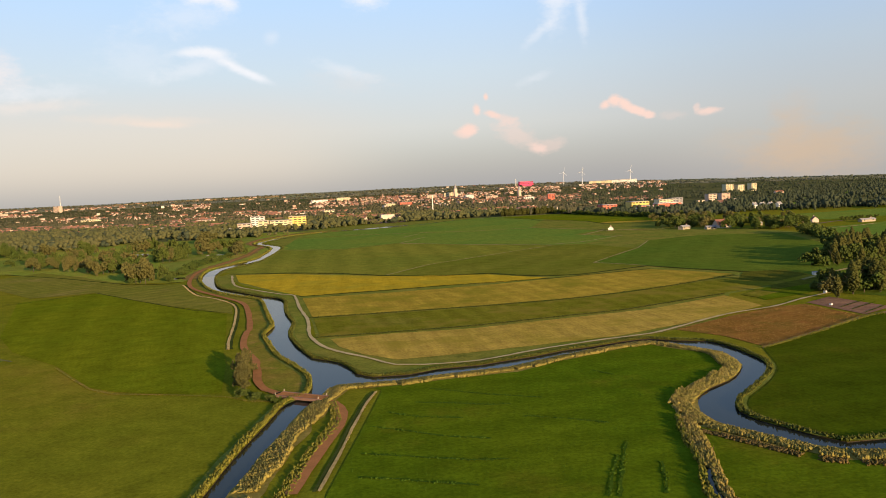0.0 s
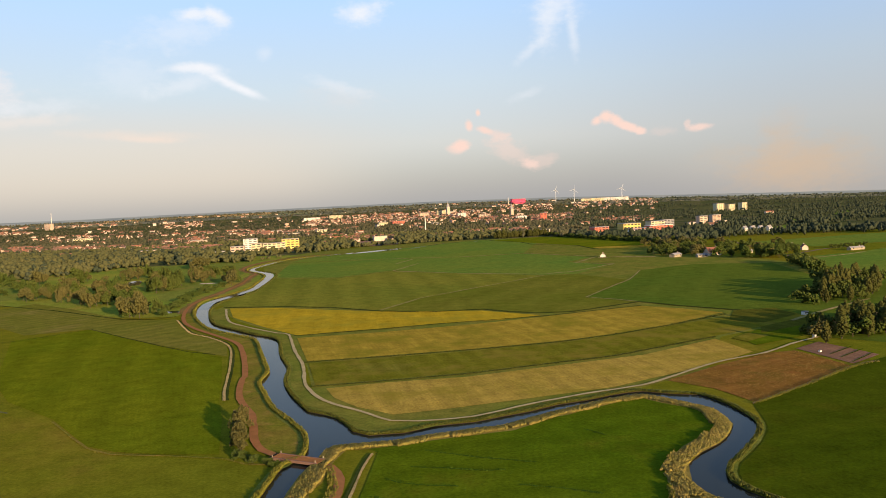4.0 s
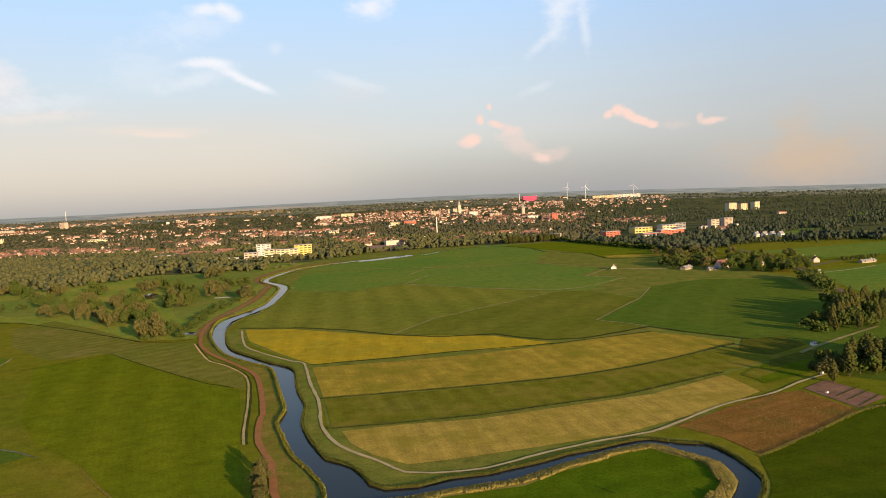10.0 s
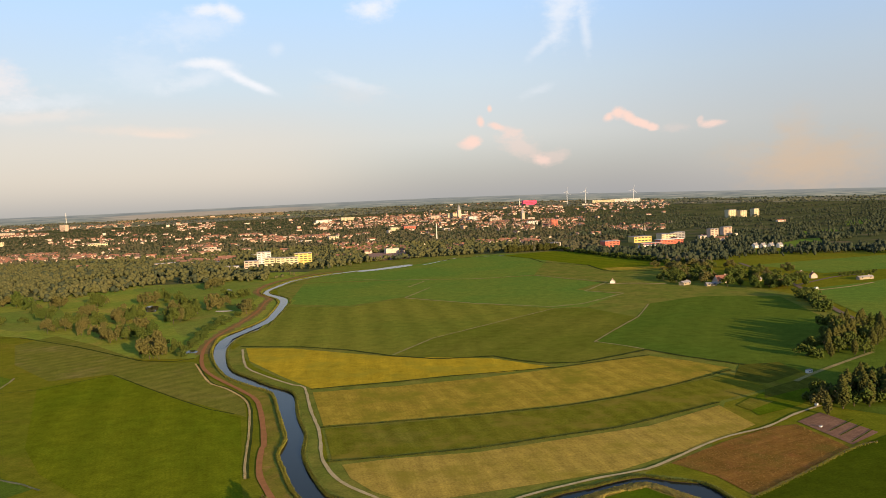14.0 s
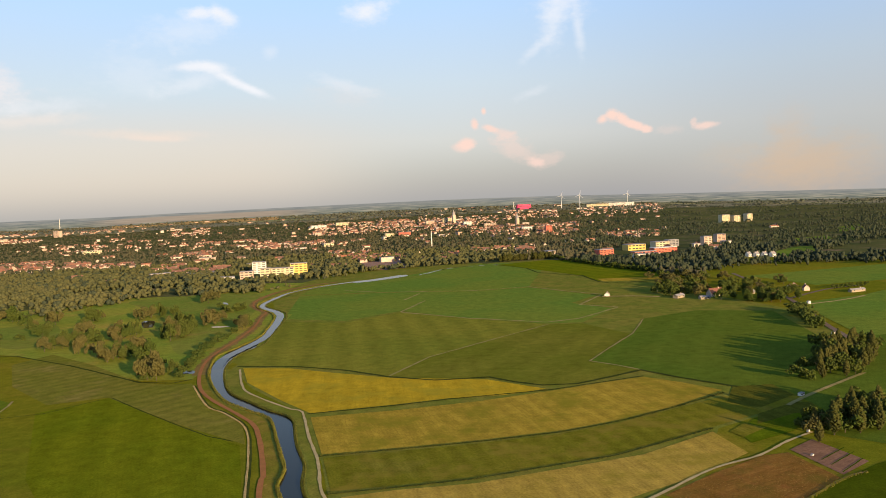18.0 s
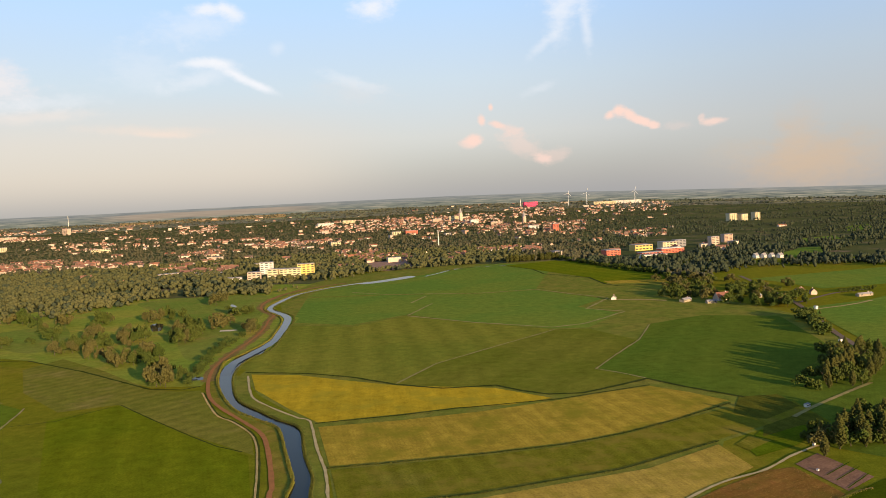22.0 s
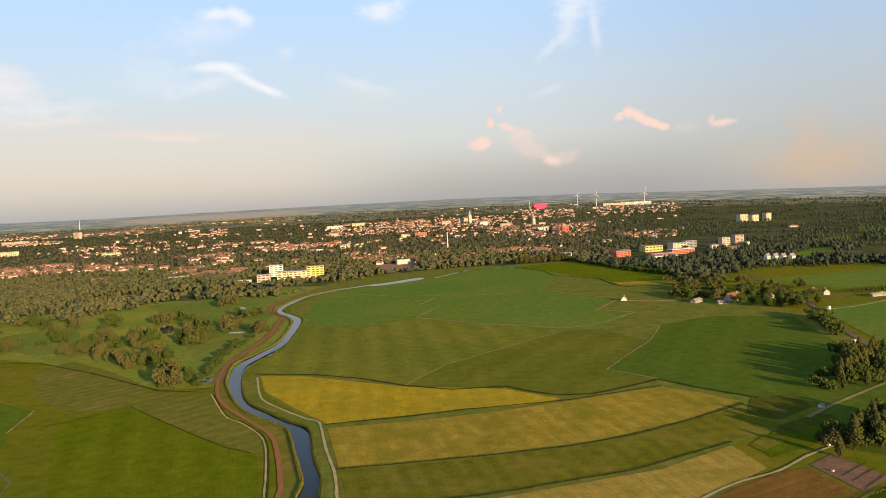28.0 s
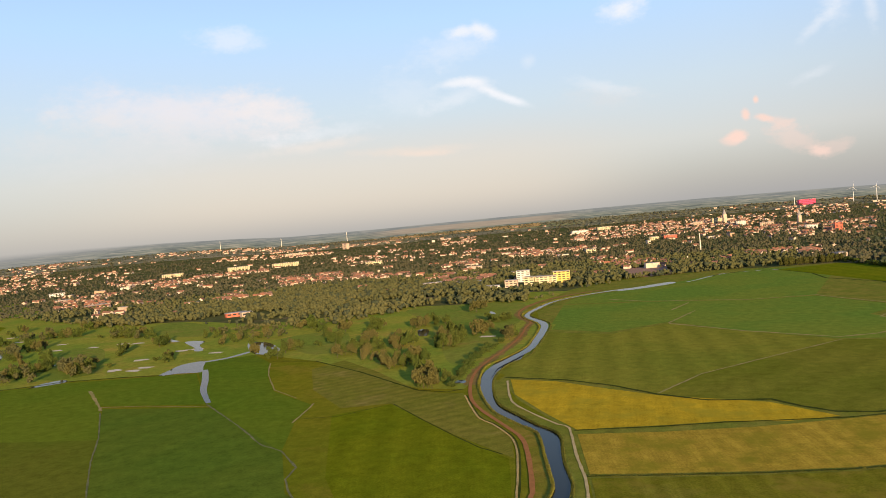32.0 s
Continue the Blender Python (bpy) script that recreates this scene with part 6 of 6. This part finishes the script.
block("warehouse", 402, 1290, 20, 14, 10.9, 12, M_GREYR, M_GREYR, "grey tall hall beside the red halls", 4, group=HALLS)
block("apartment_block", 455, 1270, 15, 12, 15, 14, M_WALLS, M_GREYR, "red brick apartment block above the trees", 5, group="apartment blocks")
block("apartment_block", 502, 1335, 17, 12, 14, 14, M_WALLS, M_GREYR, "orange red apartment block above the trees", 6, group="apartment blocks")
for x, y, w, h in ((835, 2190, 26, 22), (868, 2190, 22, 19), (914, 2210, 18, 22)):
    block("apartment_block", x, y, w, 18, h, 18, M_CREAM, M_GREYR, "tall pale apartment block above the woods", 8, group="white flats")
block("stadium", 460, 4050, 74, 34, 25, 8, M_PINK, M_GREYR, "bright magenta clad stadium on the far side of town", 3)
block("apartment_block", -1629, 3210, 30, 20, 27, -22, M_WALLS, M_GREYR, "pinkish tower block over the western suburb", 8, group="tower blocks")
for x, y, w, h, m in ((-104, 2230, 60, 20, M_REDB), (-150, 2240, 44, 16, M_CREAM), (35, 3060, 70, 30, M_CREAM), (-35, 2960, 60, 26, M_WALLS), (107, 2800, 50, 24, M_WHITE),
                      (262, 2240, 50, 18, M_WHITE), (300, 2050, 28, 32, M_REDB), (850, 4000, 200, 26, M_CREAM), (985, 4080, 260, 28, M_WHITE), (-414, 3200, 90, 22, M_CREAM),
                      (-272, 1823, 40, 14, M_CREAM), (-495, 3080, 110, 20, M_WHITE), (180, 2650, 70, 18, M_WALLS), (-1500, 2150, 120, 22, M_CREAM), (-1380, 2250, 150, 22, M_CREAM)):
    block("town_building", x, y, w * 0.6, 14, h * 0.62, -math.degrees(math.atan2(x, y)) + 12, m, M_GREYR, "large sunlit building in the town", max(2, int(h / 5)), group="large town buildings")
for x, y, w, h, m in ((-1650, 2000, 110, 16, M_CREAM), (-1590, 1480, 60, 12, M_WHITE), (-600, 838, 46, 7, M_REDB), (-575, 825, 24, 9, M_WALLS), (-1330, 1250, 50, 10, M_WALLS),
                      (-1075, 1080, 60, 9, M_ROOF), (-350, 1090, 60, 9, M_ROOF), (-420, 1110, 50, 10, M_WALLS), (-1720, 2900, 160, 20, M_WALLS), (-930, 2000, 80, 14, M_CREAM)):
    block("town_building", x, y, w * 0.6, 12, h * 0.7, -math.degrees(math.atan2(x, y)) + 12, m, M_GREYR, "low sunlit building in the western suburb", max(1, int(h / 5)), group="large town buildings")


def spire(name, x, y, w, h, label):
    top = tagged(new(name), label, "church")
    top.matrix_world = pose(x, y, rise(x, y), 0, 0, 20)
    bm = bmesh.new()
    box(bm, -w / 2, w / 2, -w / 2, w / 2, 0, h * 0.6)
    part("tower", finish(bm, "tower", M_WALLS), top)
    bm = bmesh.new()
    bmesh.ops.create_cone(bm, cap_ends=True, segments=8, radius1=w * 0.62, radius2=0.1, depth=h * 0.4, matrix=pose(0, 0, h * 0.8))
    part("spire", finish(bm, "spire", M_GREYR), top)


spire("church_tower", 268, 2560, 10, 46, "pale church tower with a pointed spire")
spire("church_tower", 60, 3000, 12, 56, "brick church tower over the old town")


def mast(name, x, y, h, r, label, category, blades_r=0.0):
    """A slim tapered pole; with three blades at rest it is a wind turbine."""
    top = tagged(new(name), label, category)
    top.matrix_world = pose(x, y, rise(x, y), 0, 0, -math.degrees(math.atan2(x, y)))
    bm = bmesh.new()
    bmesh.ops.create_cone(bm, cap_ends=True, segments=10, radius1=r, radius2=r * 0.5, depth=h, matrix=pose(0, 0, h / 2))
    part("pole", finish(bm, "pole", M_STEEL if blades_r else M_WHITE), top)
    if blades_r:
        bm = bmesh.new()
        box(bm, -1.5, 1.5, -3, 5, h - 1, h + 2.5)
        part("nacelle", finish(bm, "nacelle", M_STEEL), top)
        for i in range(3):
            bm = bmesh.new()
            bmesh.ops.create_cone(bm, cap_ends=True, segments=4, radius1=1.3, radius2=0.2, depth=blades_r, matrix=pose(0, -3.5, h + 1, 0, 120 * i + 15, 0) @ pose(0, 0, blades_r / 2))
            part("blade", finish(bm, "blade", M_STEEL), top)


mast("wind_turbine", 640, 3900, 66, 1.6, "white wind turbine beyond the town", "wind turbine", 26)
mast("wind_turbine", 745, 3950, 66, 1.6, "white wind turbine beyond the town", "wind turbine", 26)
mast("wind_turbine", 1010, 4000, 66, 1.6, "white wind turbine beyond the town", "wind turbine", 28)
mast("chimney_stack", -18, 1640, 34, 1.5, "pale slim factory chimney among trees", "chimney")
mast("chimney_stack", 405, 4030, 40, 2.4, "grey tower beside the stadium", "tower")
mast("radio_mast", -2680, 3690, 52, 1.8, "slim pale mast over the western suburb", "mast")
mast("radio_mast", -2370, 3850, 54, 1.8, "slim pale mast over the western suburb", "mast")
mast("radio_mast", -2050, 4070, 60, 1.8, "slim pale mast over the western suburb", "mast")

# farms and small houses
gabled("barn", 150, 668, 5, 4.5, 1.8, 2.0, 75, M_WHITE, M_TIMBER, "small pale gabled barn beside the dirt road", "barn")
gabled("farmhouse", 237, 637, 12, 9, 2.2, 4.6, 15, M_WALLS, M_THATCH, "farmhouse with a big red brown roof among trees", "farmhouse")
gabled("shed", 222, 621, 9, 4, 1.9, 1.0, 12, M_TIMBER, M_GREYR, "low weathered timber shed beside the farmhouse", "shed")
gabled("shed", 205, 636, 11, 5, 2.2, 1.2, 40, M_TIMBER, M_GREYR, "low grey shed beside the farmhouse", "shed")
gabled("house", 311, 652, 7.5, 6, 2.8, 2.6, 20, M_WALLS, M_ROOF, "brick house beside the country road", "house")
gabled("house", 320, 645, 6, 5, 2.6, 2.4, 80, M_WALLS, M_ROOF, "small brick house beside the country road", "house")
gabled("shed", 268, 640, 9, 4, 2.0, 1.2, 20, M_TIMBER, M_GREYR, "low weathered shed among the roadside trees", "shed")
gabled("shed", 352, 622, 15, 4, 1.9, 1.0, 18, M_TIMBER, M_GREYR, "long low weathered shed behind the meadow", "shed")
for x, y in ((418, 1005), (427, 1001), (436, 997), (445, 992)):
    gabled("house", x, y, 6, 7, 3.6, 3.2, 20, M_WHITE, M_GREYR, "white gabled house at the wood's edge", "house", "white houses")
block("hut", 283, 565, 2.2, 2, 2.6, 20, M_WHITE, M_GREYR, "small white hut beside the country road", 0, "hut", cap=0.12)
block("hut", 237, 441, 1.8, 1.6, 1.6, 20, M_WHITE, M_GREYR, "small white hut at the field edge", 0, "hut", cap=0.12)
block("trailer", 154, 310, 3.0, 1.5, 1.3, 35, M_WHITE, M_GREYR, "white caravan trailer in the farmyard", 1, "trailer", cap=0.12)
block("trailer", 122, 236, 0.9, 0.7, 0.6, 35, M_WHITE, M_GREYR, "small white trailer on the bare plot", 0, "trailer", cap=0.12)
block("hut", 133, 261, 0.9, 0.9, 0.9, 30, M_WHITE, M_GREYR, "small pale hut beside the gravel track", 0, "hut", cap=0.12)


# ---- bridge, fences and gates ----
def make_bridge():
    a, b = Vector((-36.6, 158.0, 0)), Vector((-26.0, 152.6, 0))
    d = (b - a)
    length, turn = d.length, math.degrees(math.atan2(d.y, d.x))
    top = tagged(new("footbridge"), "low cycle bridge with a red deck over the canal", "bridge")
    top.matrix_world = pose(*((a + b) / 2 + Vector((0, 0, 0.2))), 0, 0, turn)
    n = 34
    for i in range(n):
        bm = bmesh.new()
        u = -length / 2 + (i + 0.5) * length / n
        box(bm, u - length / n * 0.46, u + length / n * 0.46, -1.3, 1.3, 0.30, 0.40)
        part("plank", finish(bm, "plank", M_PATH), top)
    for v in (-1.45, 1.45):
        bm = bmesh.new()
        box(bm, -length / 2, length / 2, v - 0.12, v + 0.12, -0.1, 0.48)
        part("beam", finish(bm, "beam", M_RUST), top)
        for u in (-length / 2 + 0.4, length / 2 - 0.4):
            bm = bmesh.new()
            box(bm, u - 0.08, u + 0.08, v - 0.08, v + 0.08, 0.55, 1.0)
            part("post", finish(bm, "post", M_TIMBER), top)
    for s in (-1, 1):
        bm = bmesh.new()
        box(bm, s * length / 2 - 0.9, s * length / 2 + 0.9, -1.5, 1.5, -1.4, 0.28)
        part("abutment", finish(bm, "abutment", M_SOIL), top)


make_bridge()


def fence(pts, gap, label, high=0.55):
    line = smooth(pts, gap)
    top = tagged(new("fence"), label, "fence")
    bm = bmesh.new()
    box(bm, -0.06, 0.06, -0.06, 0.06, -0.2, high)
    post = finish(bm, "post", M_BARK)
    for x, y in line:
        part("post", post, top).location = (x, y, 0)
    for z in (0.3, 0.55):
        verts, faces = [], []
        for i, (x, y) in enumerate(line):
            verts += [(x, y, z), (x, y, z + 0.06)]
            if i:
                faces.append((2 * i - 2, 2 * i, 2 * i + 1, 2 * i - 1))
        part("rail", mesh_of("rail", verts, faces, M_BARK), top)


fence(RIM_BROWN, 3.0, "weathered fence between weed field and meadow")
ribbon("fence_ditch", beside(smooth(FENCE_S), -0.7), 0.6, M_DITCH, 0.2, "dark shallow ditch beside the dry reeds", "ditch", wobble=0.3)
ribbon("drain_water", DRAIN[3:], 0.9, WATER, 0.24, "dark narrow drain between reeds", "water", wobble=0.2)
for pts in SAND_TRAPS:
    x, y = pts
    ring = [(x + math.cos(a) * 7 * (1 + 0.3 * math.sin(3 * a + x)), y + math.sin(a) * 5 * (1 + 0.3 * math.cos(2 * a + y))) for a in np.linspace(0, 6.283, 13)[:-1]]
    patch("sand_bunker", ring, M_SAND, 0.19, "pale sand bunker on the golf course", "sand bunker")
patch("sports_field", SPORT, M_COURT, 0.4, "reddish sports ground behind the river", "sports field")
